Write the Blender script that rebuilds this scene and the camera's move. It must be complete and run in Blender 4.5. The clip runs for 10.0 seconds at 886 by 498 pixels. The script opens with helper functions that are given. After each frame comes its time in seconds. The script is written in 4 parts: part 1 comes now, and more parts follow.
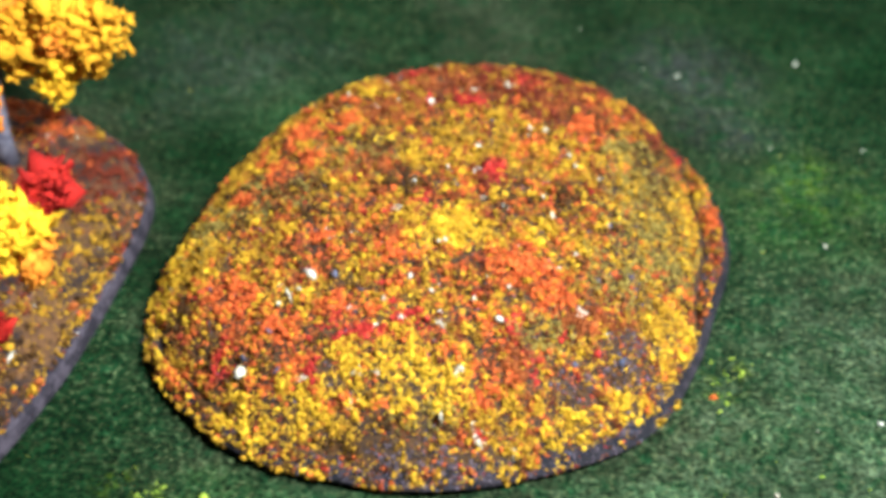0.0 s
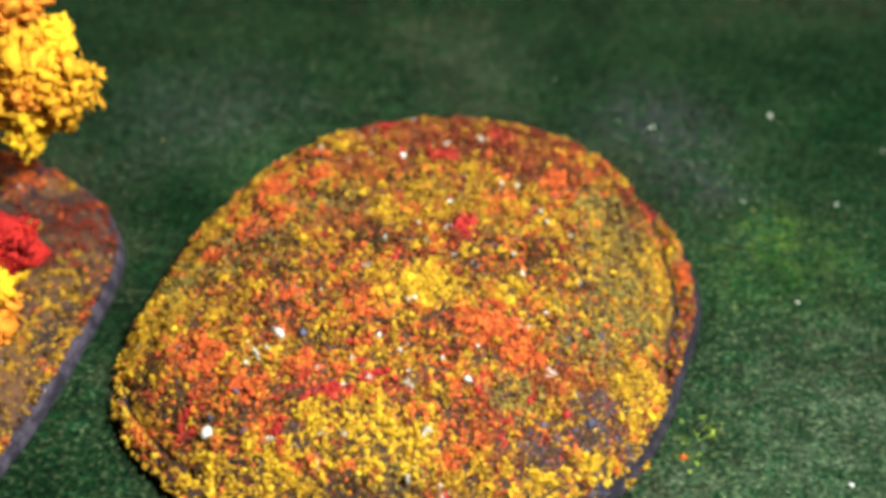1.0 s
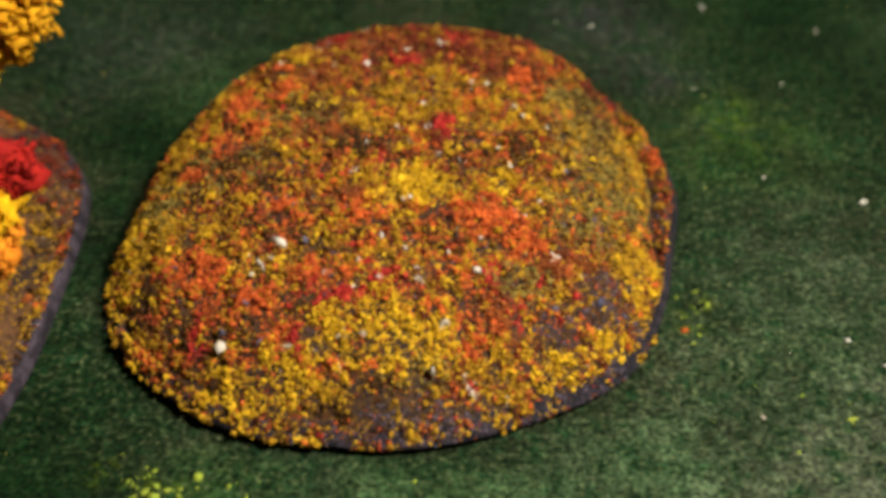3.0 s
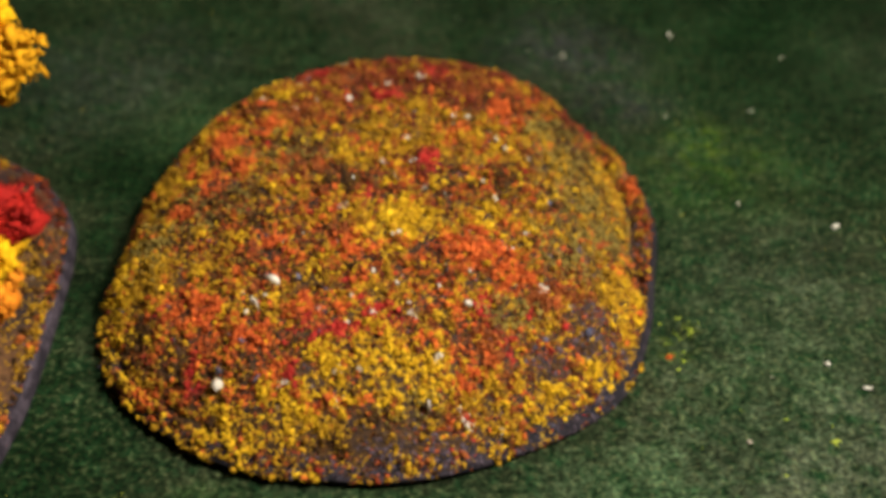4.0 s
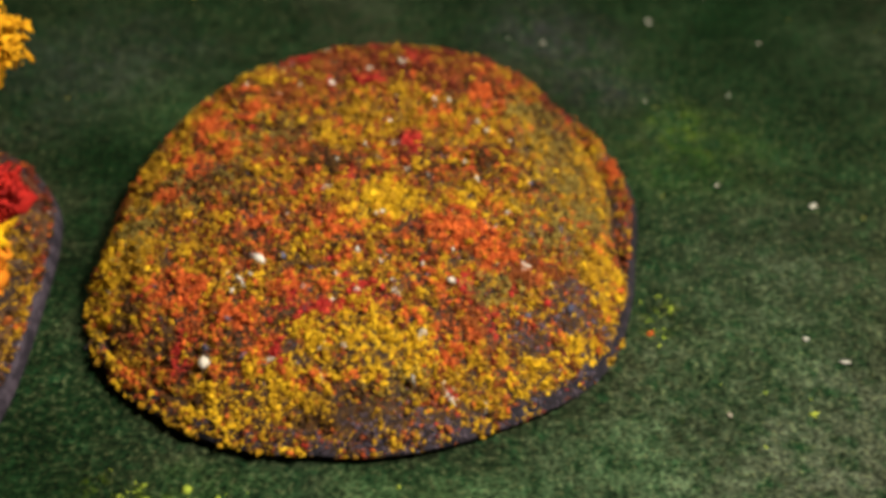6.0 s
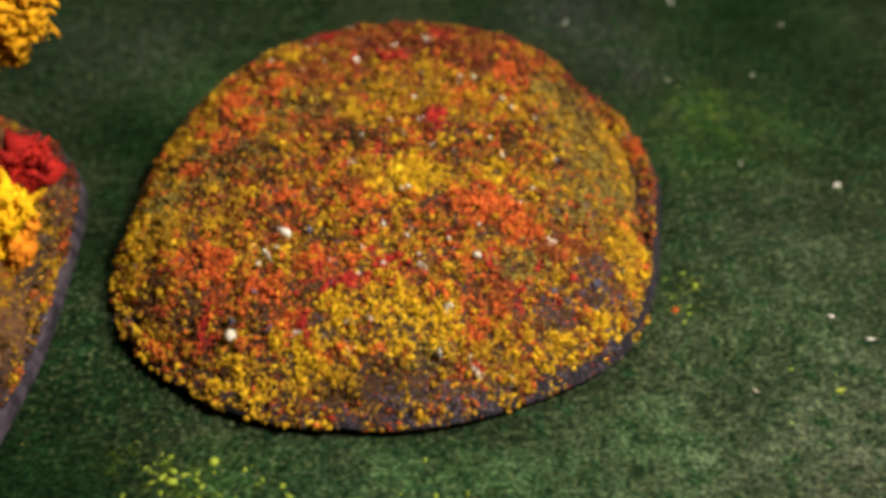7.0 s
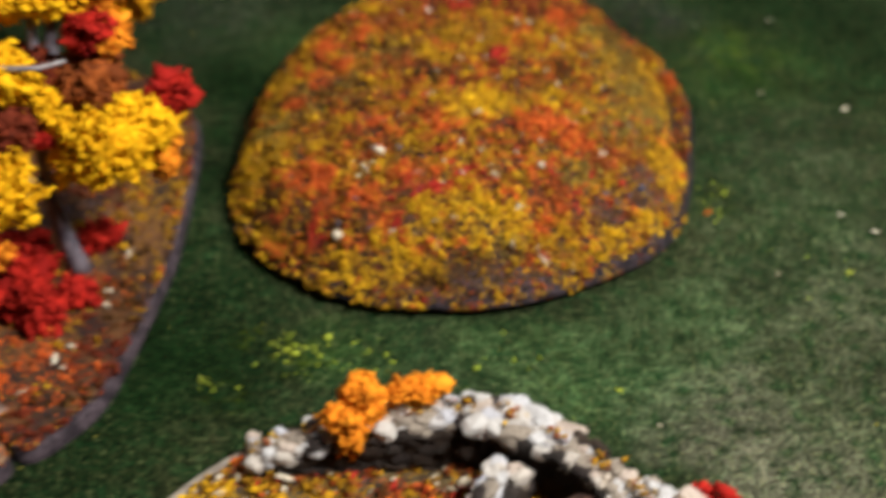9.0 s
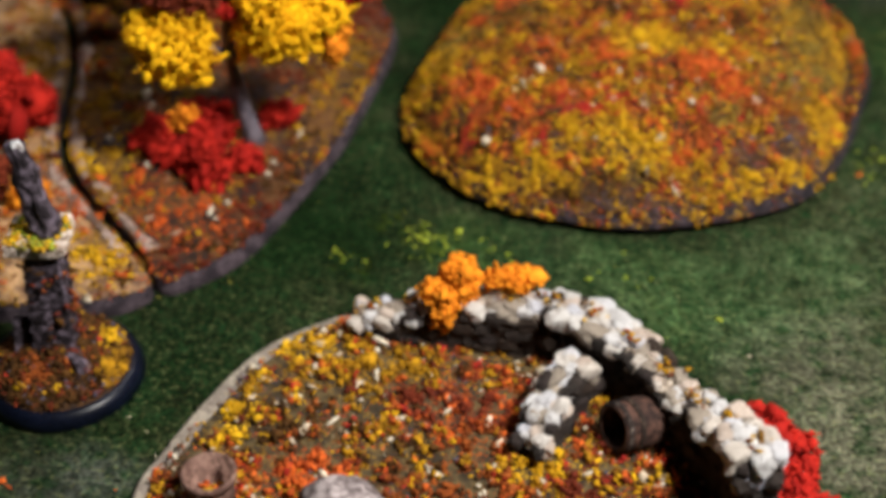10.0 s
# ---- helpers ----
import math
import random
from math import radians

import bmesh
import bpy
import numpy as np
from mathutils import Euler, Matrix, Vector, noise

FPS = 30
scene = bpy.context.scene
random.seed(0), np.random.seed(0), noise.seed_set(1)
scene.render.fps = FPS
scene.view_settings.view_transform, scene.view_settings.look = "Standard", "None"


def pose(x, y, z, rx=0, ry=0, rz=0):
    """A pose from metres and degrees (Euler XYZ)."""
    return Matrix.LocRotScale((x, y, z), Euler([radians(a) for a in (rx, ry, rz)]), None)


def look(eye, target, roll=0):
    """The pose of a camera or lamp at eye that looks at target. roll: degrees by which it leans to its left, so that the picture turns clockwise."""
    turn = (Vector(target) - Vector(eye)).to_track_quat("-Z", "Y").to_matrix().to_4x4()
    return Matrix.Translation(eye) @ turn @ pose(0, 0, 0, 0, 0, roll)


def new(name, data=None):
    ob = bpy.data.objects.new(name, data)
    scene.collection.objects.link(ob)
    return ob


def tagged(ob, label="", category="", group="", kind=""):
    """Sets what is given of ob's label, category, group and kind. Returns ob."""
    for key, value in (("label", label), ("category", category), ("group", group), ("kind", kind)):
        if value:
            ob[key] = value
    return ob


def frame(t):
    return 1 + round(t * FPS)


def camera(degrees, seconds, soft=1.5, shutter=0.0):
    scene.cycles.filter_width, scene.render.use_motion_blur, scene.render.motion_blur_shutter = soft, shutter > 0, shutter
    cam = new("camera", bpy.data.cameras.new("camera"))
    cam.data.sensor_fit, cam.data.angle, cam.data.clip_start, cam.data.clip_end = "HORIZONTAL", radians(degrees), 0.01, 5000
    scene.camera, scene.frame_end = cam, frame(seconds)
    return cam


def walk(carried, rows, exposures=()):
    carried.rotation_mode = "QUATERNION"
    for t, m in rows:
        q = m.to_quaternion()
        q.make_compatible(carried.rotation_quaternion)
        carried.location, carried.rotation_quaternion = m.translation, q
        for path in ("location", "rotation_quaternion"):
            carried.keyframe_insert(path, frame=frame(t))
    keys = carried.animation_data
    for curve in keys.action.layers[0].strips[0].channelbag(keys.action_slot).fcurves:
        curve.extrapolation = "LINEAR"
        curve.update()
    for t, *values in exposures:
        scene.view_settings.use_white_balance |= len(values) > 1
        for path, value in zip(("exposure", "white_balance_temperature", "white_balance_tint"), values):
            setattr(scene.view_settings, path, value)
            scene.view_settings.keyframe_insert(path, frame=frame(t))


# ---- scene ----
SHUTTER = 0.5
cam = camera(32.72, 10.0, soft=4.6, shutter=SHUTTER)
# seconds, stops, kelvin and tint: the clip's camera settles to a darker picture
EXPOSURES = [(0.0, 0.98, 5150, -4), (0.5, 0.98, 5150, -4), (1.0, 0.74, 5350, -2), (1.5, 0.32, 5750, 0), (2.0, 0.0, 6250, 3), (2.5, 0.0, 6350, 5), (4.5, 0.0, 6450, 7), (8.5, 0.0, 6450, 7), (9.5, -0.08, 6500, 9),
             (10.0, -0.08, 6500, 9)]
PATH = [
    (0, (0.07620, -0.39812, 0.38217), (0.02408, -0.01444, 0.06583), 0.62),
    (0.3, (0.08068, -0.39597, 0.37927), (0.02076, -0.01239, 0.06420), -0.25),
    (0.5, (0.08110, -0.39443, 0.37801), (0.02479, -0.00964, 0.06374), 0.03),
    (0.7, (0.08909, -0.39218, 0.38383), (0.03270, -0.00872, 0.06796), 0.61),
    (1, (0.08170, -0.38886, 0.38963), (0.03243, 0.00093, 0.08038), 1.15),
    (1.2, (0.08041, -0.39123, 0.38637), (0.03427, -0.00288, 0.07484), 1.90),
    (1.5, (0.07508, -0.39622, 0.37861), (0.03370, -0.00857, 0.06554), 1.52),
    (2, (0.06565, -0.40218, 0.37601), (0.02915, -0.02080, 0.05473), 1.88),
    (2.5, (0.04590, -0.40821, 0.37777), (0.02324, -0.02132, 0.06185), 1.28),
    (3, (0.02483, -0.40740, 0.37041), (0.03187, -0.02166, 0.05237), 1.33),
    (3.2, (0.02215, -0.40794, 0.37800), (0.03439, -0.02063, 0.06202), 0.99),
    (4.3, (0.00499, -0.40961, 0.38241), (0.03382, -0.02182, 0.06810), 2.32),
    (4.5, (0.00721, -0.41320, 0.38119), (0.03308, -0.02373, 0.06871), 1.68),
    (5, (0.00764, -0.41505, 0.37755), (0.03848, -0.02527, 0.06591), 1.94),
    (5.5, (0.00709, -0.41602, 0.37746), (0.03697, -0.02751, 0.06415), 1.88),
    (5.7, (0.00881, -0.41898, 0.37918), (0.04078, -0.03045, 0.06609), 2.17),
    (6.8, (-0.00175, -0.42216, 0.37434), (0.02995, -0.03429, 0.06041), 2.06),
    (7, (0.00064, -0.42456, 0.37325), (0.02979, -0.03711, 0.05857), 2.12),
    (7.5, (-0.00441, -0.42722, 0.37373), (0.02719, -0.04077, 0.05805), 2.41),
    (8, (-0.01167, -0.43609, 0.37452), (0.02042, -0.04883, 0.05988), 2.20),
    (8.3, (-0.01622, -0.45223, 0.38229), (0.01697, -0.06546, 0.06717), 1.89),
    (8.5, (-0.01928, -0.46527, 0.38865), (0.01238, -0.08085, 0.07051), 1.22),
    (8.7, (-0.02456, -0.48846, 0.39728), (0.01179, -0.10441, 0.07919), 2.27),
    (9, (-0.02672, -0.52445, 0.40984), (-0.00440, -0.13753, 0.09394), 0.18),
    (9.3, (-0.00146, -0.56449, 0.42366), (-0.03094, -0.17536, 0.11108), -1.85),
    (9.5, (0.01702, -0.58425, 0.42516), (-0.03807, -0.19890, 0.11136), -2.01),
    (9.7, (0.02335, -0.58743, 0.43242), (-0.02852, -0.21076, 0.10771), 0.44),
    (10, (0.05167, -0.57254, 0.40012), (-0.02933, -0.19231, 0.08570), -0.88),
]
walk(cam, [(t, look(eye, target, roll)) for t, eye, target, roll in PATH], EXPOSURES)

cam.data.dof.use_dof = True
cam.data.dof.focus_distance = 0.52
cam.data.dof.aperture_fstop = 6.7

# ---- light: an unseen key lamp and an added fill in a closed plain room ----
world = bpy.data.worlds.new("world")
scene.world = world
world.use_nodes = True
world.node_tree.nodes["Background"].inputs[0].default_value = (0.9, 0.95, 1.0, 1)
world.node_tree.nodes["Background"].inputs[1].default_value = 0.0
# unseen key lamp below the ceiling, set by the direction of the shadows
lamp_data = bpy.data.lights.new("key_lamp", "AREA")
lamp_data.shape, lamp_data.size, lamp_data.size_y = "RECTANGLE", 0.12, 0.12
lamp_data.energy, lamp_data.color = 15.8, (1.0, 0.96, 0.90)
lamp = new("key_lamp", lamp_data)
lamp.matrix_world = look((0.38, -0.34, 0.74), (0.0, -0.02, 0.0))
# an unseen fill lamp, weaker, added high behind the hill
side_data = bpy.data.lights.new("unseen_fill_lamp", "AREA")
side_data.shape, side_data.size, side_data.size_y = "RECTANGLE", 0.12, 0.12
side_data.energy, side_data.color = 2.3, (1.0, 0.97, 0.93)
side = new("unseen_fill_lamp", side_data)
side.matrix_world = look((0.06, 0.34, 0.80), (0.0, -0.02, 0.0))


# ---- materials ----
def shader(name, rough=0.9, metal=0.0):
    m = bpy.data.materials.new(name)
    m.use_nodes = True
    t = m.node_tree
    b = t.nodes["Principled BSDF"]
    b.inputs["Roughness"].default_value = rough
    b.inputs["Metallic"].default_value = metal
    b.inputs["Specular IOR Level"].default_value = 0.3
    return m, t, b


def node(t, kind, **given):
    n = t.nodes.new(kind)
    for key, value in given.items():
        n.inputs[key].default_value = value
    return n


def mixed(t, fac, a, b):
    """A colour mix; fac, a and b are sockets or values."""
    n = t.nodes.new("ShaderNodeMix")
    n.data_type = "RGBA"
    for i, v in ((0, fac), (6, a), (7, b)):
        if isinstance(v, bpy.types.NodeSocket):
            t.links.new(v, n.inputs[i])
        else:
            n.inputs[i].default_value = (*v, 1) if isinstance(v, tuple) else v
    return n.outputs[2]


def ramp(t, value, low, high):
    n = node(t, "ShaderNodeMapRange", **{"From Min": low, "From Max": high})
    n.clamp = True
    t.links.new(value, n.inputs[0])
    return n.outputs[0]


def grain(t, scale, detail=3.0, rough=0.6, coords="Object"):
    c = t.nodes.new("ShaderNodeTexCoord")
    n = node(t, "ShaderNodeTexNoise", Scale=scale, Detail=detail, Roughness=rough)
    t.links.new(c.outputs[coords], n.inputs["Vector"])
    return n.outputs["Fac"]


def relief(t, b, value, strength, distance):
    n = node(t, "ShaderNodeBump", Strength=strength, Distance=distance)
    t.links.new(value, n.inputs["Height"])
    t.links.new(n.outputs[0], b.inputs["Normal"])


def flock(name, dark, light, scale=900.0, pore=0.35):
    """Dyed foam: every crumb takes its own shade, with a porous grain."""
    m, t, b = shader(name, 0.85)
    b.inputs["Specular IOR Level"].default_value = 0.10
    g = t.nodes.new("ShaderNodeNewGeometry")
    shade = mixed(t, g.outputs["Random Per Island"], dark, light)
    fine = grain(t, scale, 2.0)
    t.links.new(mixed(t, ramp(t, fine, 0.35, 0.65), mixed(t, pore, shade, (0.02, 0.01, 0.005)), shade), b.inputs["Base Color"])
    relief(t, b, fine, 0.6, 0.0006)
    return m


def two_tone(name, a, c, scale, rough=0.85, fine=700.0, bump=0.0004, edge=(0.42, 0.58)):
    """Painted surface: two colours in patches of one size, a finer grain over them."""
    m, t, b = shader(name, rough)
    wide = ramp(t, grain(t, scale, 4.0), *edge)
    small = grain(t, fine, 3.0)
    colour = mixed(t, wide, a, c)
    dim = tuple(0.5 * v for v in a)
    t.links.new(mixed(t, ramp(t, small, 0.45, 0.75), colour, dim), b.inputs["Base Color"])
    relief(t, b, small, 0.7, bump)
    return m


YELLOW = flock("yellow_flock", (0.40, 0.19, 0.006), (0.95, 0.56, 0.018))
LEAF_YELLOW = flock("yellow_foam", (0.74, 0.37, 0.006), (0.95, 0.54, 0.010), pore=0.12)
GOLD = flock("mustard_flock", (0.18, 0.080, 0.007), (0.64, 0.33, 0.014))
ORANGE = flock("orange_flock", (0.36, 0.048, 0.012), (0.86, 0.17, 0.028))
LEAF_AMBER = flock("amber_foam", (0.60, 0.26, 0.007), (0.88, 0.42, 0.012), pore=0.2)
LEAF_ORANGE = flock("orange_foam", (0.62, 0.17, 0.01), (0.90, 0.32, 0.02), pore=0.15)
RED = flock("red_flock", (0.26, 0.008, 0.007), (0.54, 0.022, 0.013), pore=0.3)
CRIMSON = flock("crimson_flock", (0.32, 0.016, 0.014), (0.62, 0.045, 0.030))
RUST = flock("rust_flock", (0.15, 0.036, 0.010), (0.42, 0.105, 0.020))
MAROON = flock("maroon_flock", (0.10, 0.016, 0.008), (0.22, 0.036, 0.014))
DARK = flock("brown_flock", (0.026, 0.012, 0.005), (0.12, 0.052, 0.012))
CREAM = flock("cream_flakes", (0.50, 0.39, 0.27), (0.82, 0.74, 0.59))
SLATE = flock("slate_grit", (0.06, 0.06, 0.09), (0.14, 0.13, 0.18))
OLIVE_GOLD = flock("olive_gold_flock", (0.10, 0.070, 0.016), (0.38, 0.25, 0.045))
OLIVE = flock("olive_flock", (0.16, 0.15, 0.03), (0.36, 0.32, 0.05))
LIME = flock("lime_flock", (0.25, 0.33, 0.03), (0.45, 0.50, 0.05))
EARTH = two_tone("painted_earth", (0.022, 0.010, 0.005), (0.085, 0.036, 0.008), 420.0, fine=800.0, bump=0.001, edge=(0.40, 0.62))
DRY_EARTH = two_tone("dry_painted_earth", (0.026, 0.013, 0.010), (0.14, 0.060, 0.019), 80.0, fine=800.0, bump=0.0008)
OCHRE_EARTH = two_tone("ochre_painted_earth", (0.16, 0.085, 0.05), (0.56, 0.34, 0.17), 80.0, fine=800.0, bump=0.0008)
OLIVE_EARTH = two_tone("olive_painted_earth", (0.030, 0.020, 0.010), (0.115, 0.078, 0.030), 140.0, fine=800.0, bump=0.0008)
GRIT_MAUVE = flock("mauve_grit", (0.048, 0.034, 0.043), (0.14, 0.100, 0.122))
PALE_EDGE = two_tone("pale_earth_edge", (0.20, 0.165, 0.14), (0.36, 0.31, 0.25), 120.0)
MAUVE = two_tone("mauve_brown_edge", (0.026, 0.018, 0.025), (0.08, 0.058, 0.065), 160.0)
RIM = two_tone("dark_mauve_rim", (0.008, 0.0055, 0.008), (0.028, 0.019, 0.024), 160.0)
PLATE_EDGE = two_tone("lilac_brown_plate_edge", (0.018, 0.012, 0.017), (0.066, 0.047, 0.058), 140.0)
JOINT_EDGE = two_tone("pale_lilac_joint_edge", (0.14, 0.085, 0.065), (0.50, 0.37, 0.32), 110.0)
BARK = two_tone("grey_purple_bark", (0.09, 0.075, 0.10), (0.20, 0.17, 0.20), 160.0)
DARK_BARK = two_tone("black_brown_bark", (0.02, 0.014, 0.012), (0.05, 0.035, 0.03), 160.0)
TWIG = two_tone("pale_bare_twig", (0.24, 0.21, 0.22), (0.42, 0.38, 0.38), 160.0)
DARK_STONE = two_tone("dark_washed_stone", (0.018, 0.012, 0.010), (0.27, 0.215, 0.185), 480.0, edge=(0.54, 0.74))
PALE_STONE = two_tone("pale_drybrushed_stone", (0.26, 0.22, 0.20), (0.86, 0.86, 0.89), 360.0, fine=600.0, edge=(0.38, 0.57))
BLUE_STONE = two_tone("blue_grey_drybrushed_stone", (0.22, 0.22, 0.30), (0.62, 0.62, 0.72), 200.0, fine=600.0)
def toned(m, tones):
    """Lets every stone lean towards its own tone."""
    t = m.node_tree
    b = t.nodes["Principled BSDF"]
    old = b.inputs["Base Color"].links[0].from_socket
    info = t.nodes.new("ShaderNodeObjectInfo")
    r = t.nodes.new("ShaderNodeValToRGB")
    r.color_ramp.interpolation = "CONSTANT"
    while len(r.color_ramp.elements) < len(tones):
        r.color_ramp.elements.new(0.5)
    for i, (e, tone) in enumerate(zip(r.color_ramp.elements, tones)):
        e.position, e.color = i / len(tones), (*tone, 1)
    t.links.new(info.outputs["Random"], r.inputs[0])
    n = t.nodes.new("ShaderNodeMix")
    n.data_type, n.blend_type = "RGBA", "MULTIPLY"
    n.inputs[0].default_value = 1.0
    t.links.new(old, n.inputs[6])
    t.links.new(r.outputs[0], n.inputs[7])
    t.links.new(n.outputs[2], b.inputs["Base Color"])


toned(PALE_STONE, [(1, 1, 1), (1, 0.98, 0.94), (0.95, 0.87, 0.77), (1, 1, 1), (0.93, 0.78, 0.66), (0.9, 0.92, 1), (0.95, 0.96, 1), (1, 0.95, 0.88)])
toned(DARK_STONE, [(1, 1, 1), (0.6, 0.6, 0.6), (1.0, 0.85, 0.7), (0.8, 0.75, 0.8)])
GREY_STONE = two_tone("purple_grey_stone", (0.011, 0.007, 0.010), (0.18, 0.140, 0.185), 300.0, edge=(0.46, 0.66))
WOOD = two_tone("brown_barrel_wood", (0.018, 0.008, 0.006), (0.085, 0.040, 0.028), 260.0)
CLAY = two_tone("brown_bucket_wood", (0.10, 0.05, 0.038), (0.24, 0.14, 0.11), 170.0)
BLACK = two_tone("black_plastic", (0.002, 0.003, 0.008), (0.004, 0.006, 0.016), 60.0, rough=0.34, bump=0.0001)
PLASTER = two_tone("plain_wall_paint", (0.09, 0.087, 0.083), (0.11, 0.106, 0.10), 2.0, fine=60.0)


def mat_print():
    """Printed cloth mat: mottled grass with worn, pale and lime patches; dark ones also paint shade."""
    m, t, b = shader("printed_grass_mat", 0.95)
    b.inputs["Specular IOR Level"].default_value = 0.04
    colour = mixed(t, ramp(t, grain(t, 14.0, 4.0), 0.38, 0.62), (0.011, 0.032, 0.009), (0.025, 0.043, 0.015))
    colour = mixed(t, ramp(t, grain(t, 6.5, 5.0), 0.48, 0.64), colour, (0.055, 0.053, 0.027))
    pos = t.nodes.new("ShaderNodeTexCoord").outputs["Object"]
    wobble = grain(t, 40.0, 4.0)
    tufts = grain(t, 170.0, 3.0)
    def patched(colour, picked):
        for x, y, r, amount, tone in picked:
            d = node(t, "ShaderNodeVectorMath")
            d.operation = "DISTANCE"
            t.links.new(pos, d.inputs[0])
            d.inputs[1].default_value = (x, y, 0)
            add = node(t, "ShaderNodeMath")
            add.operation = "MULTIPLY_ADD"
            t.links.new(wobble, add.inputs[0])
            add.inputs[1].default_value = 1.6 * r
            t.links.new(d.outputs["Value"], add.inputs[2])
            n = node(t, "ShaderNodeMapRange", **{"From Min": 1.9 * r, "From Max": 0.9 * r, "To Min": 0.0, "To Max": amount})
            n.clamp = True
            t.links.new(add.outputs[0], n.inputs[0])
            amount_out = n.outputs[0]
            if tone is BUD:
                broken = node(t, "ShaderNodeMath")
                broken.operation = "MULTIPLY"
                t.links.new(n.outputs[0], broken.inputs[0])
                t.links.new(ramp(t, tufts, 0.50, 0.62), broken.inputs[1])
                amount_out = broken.outputs[0]
            colour = mixed(t, amount_out, colour, tone)
        return colour

    colour = patched(colour, [p for p in MAT_PATCHES if p[4] is not DARK_PRINT_SHADE])
    colour = mixed(t, ramp(t, grain(t, 48.0, 4.0, 0.65), 0.40, 0.62), mixed(t, 0.25, colour, (0.006, 0.018, 0.004)), colour)
    blades = grain(t, 420.0, 3.0, 0.7)
    small = grain(t, 150.0, 4.0, 0.7)
    colour = mixed(t, ramp(t, small, 0.53, 0.90), colour, (0.074, 0.086, 0.042))
    colour = mixed(t, ramp(t, grain(t, 120.0, 3.0, 0.7), 0.46, 0.66), colour, (0.017, 0.052, 0.017))
    colour = mixed(t, ramp(t, small, 0.50, 0.34), colour, mixed(t, 0.45, colour, (0.004, 0.015, 0.005)))
    colour = mixed(t, ramp(t, blades, 0.53, 0.69), colour, (0.115, 0.125, 0.050))
    colour = mixed(t, ramp(t, blades, 0.48, 0.33), colour, mixed(t, 0.55, colour, (0.004, 0.014, 0.005)))
    # dark print, and shade painted on the mat beside hill and plates
    colour = patched(colour, [p for p in MAT_PATCHES if p[4] is DARK_PRINT_SHADE])
    speck = grain(t, 560.0, 2.0, 0.6)
    gain = node(t, "ShaderNodeMapRange", **{"From Min": 0.34, "From Max": 0.66, "To Min": 0.24, "To Max": 1.62})
    t.links.new(speck, gain.inputs[0])
    wide = node(t, "ShaderNodeMapRange", **{"From Min": 0.36, "From Max": 0.64, "To Min": 0.42, "To Max": 0.70})
    t.links.new(grain(t, 24.0, 5.0, 0.62), wide.inputs[0])
    blotch = node(t, "ShaderNodeMapRange", **{"From Min": 0.34, "From Max": 0.66, "To Min": 0.62, "To Max": 1.30})
    t.links.new(grain(t, 210.0, 2.0, 0.55), blotch.inputs[0])
    spots = node(t, "ShaderNodeMath")
    spots.operation = "MULTIPLY"
    t.links.new(gain.outputs[0], spots.inputs[0])
    t.links.new(blotch.outputs[0], spots.inputs[1])
    both = node(t, "ShaderNodeMath")
    both.operation = "MULTIPLY"
    t.links.new(spots.outputs[0], both.inputs[0])
    t.links.new(wide.outputs[0], both.inputs[1])
    grown = node(t, "ShaderNodeVectorMath")
    grown.operation = "SCALE"
    t.links.new(colour, grown.inputs[0])
    t.links.new(both.outputs[0], grown.inputs["Scale"])
    colour = grown.outputs[0]
    t.links.new(colour, b.inputs["Base Color"])
    relief(t, b, blades, 0.8, 0.0009)
    return m


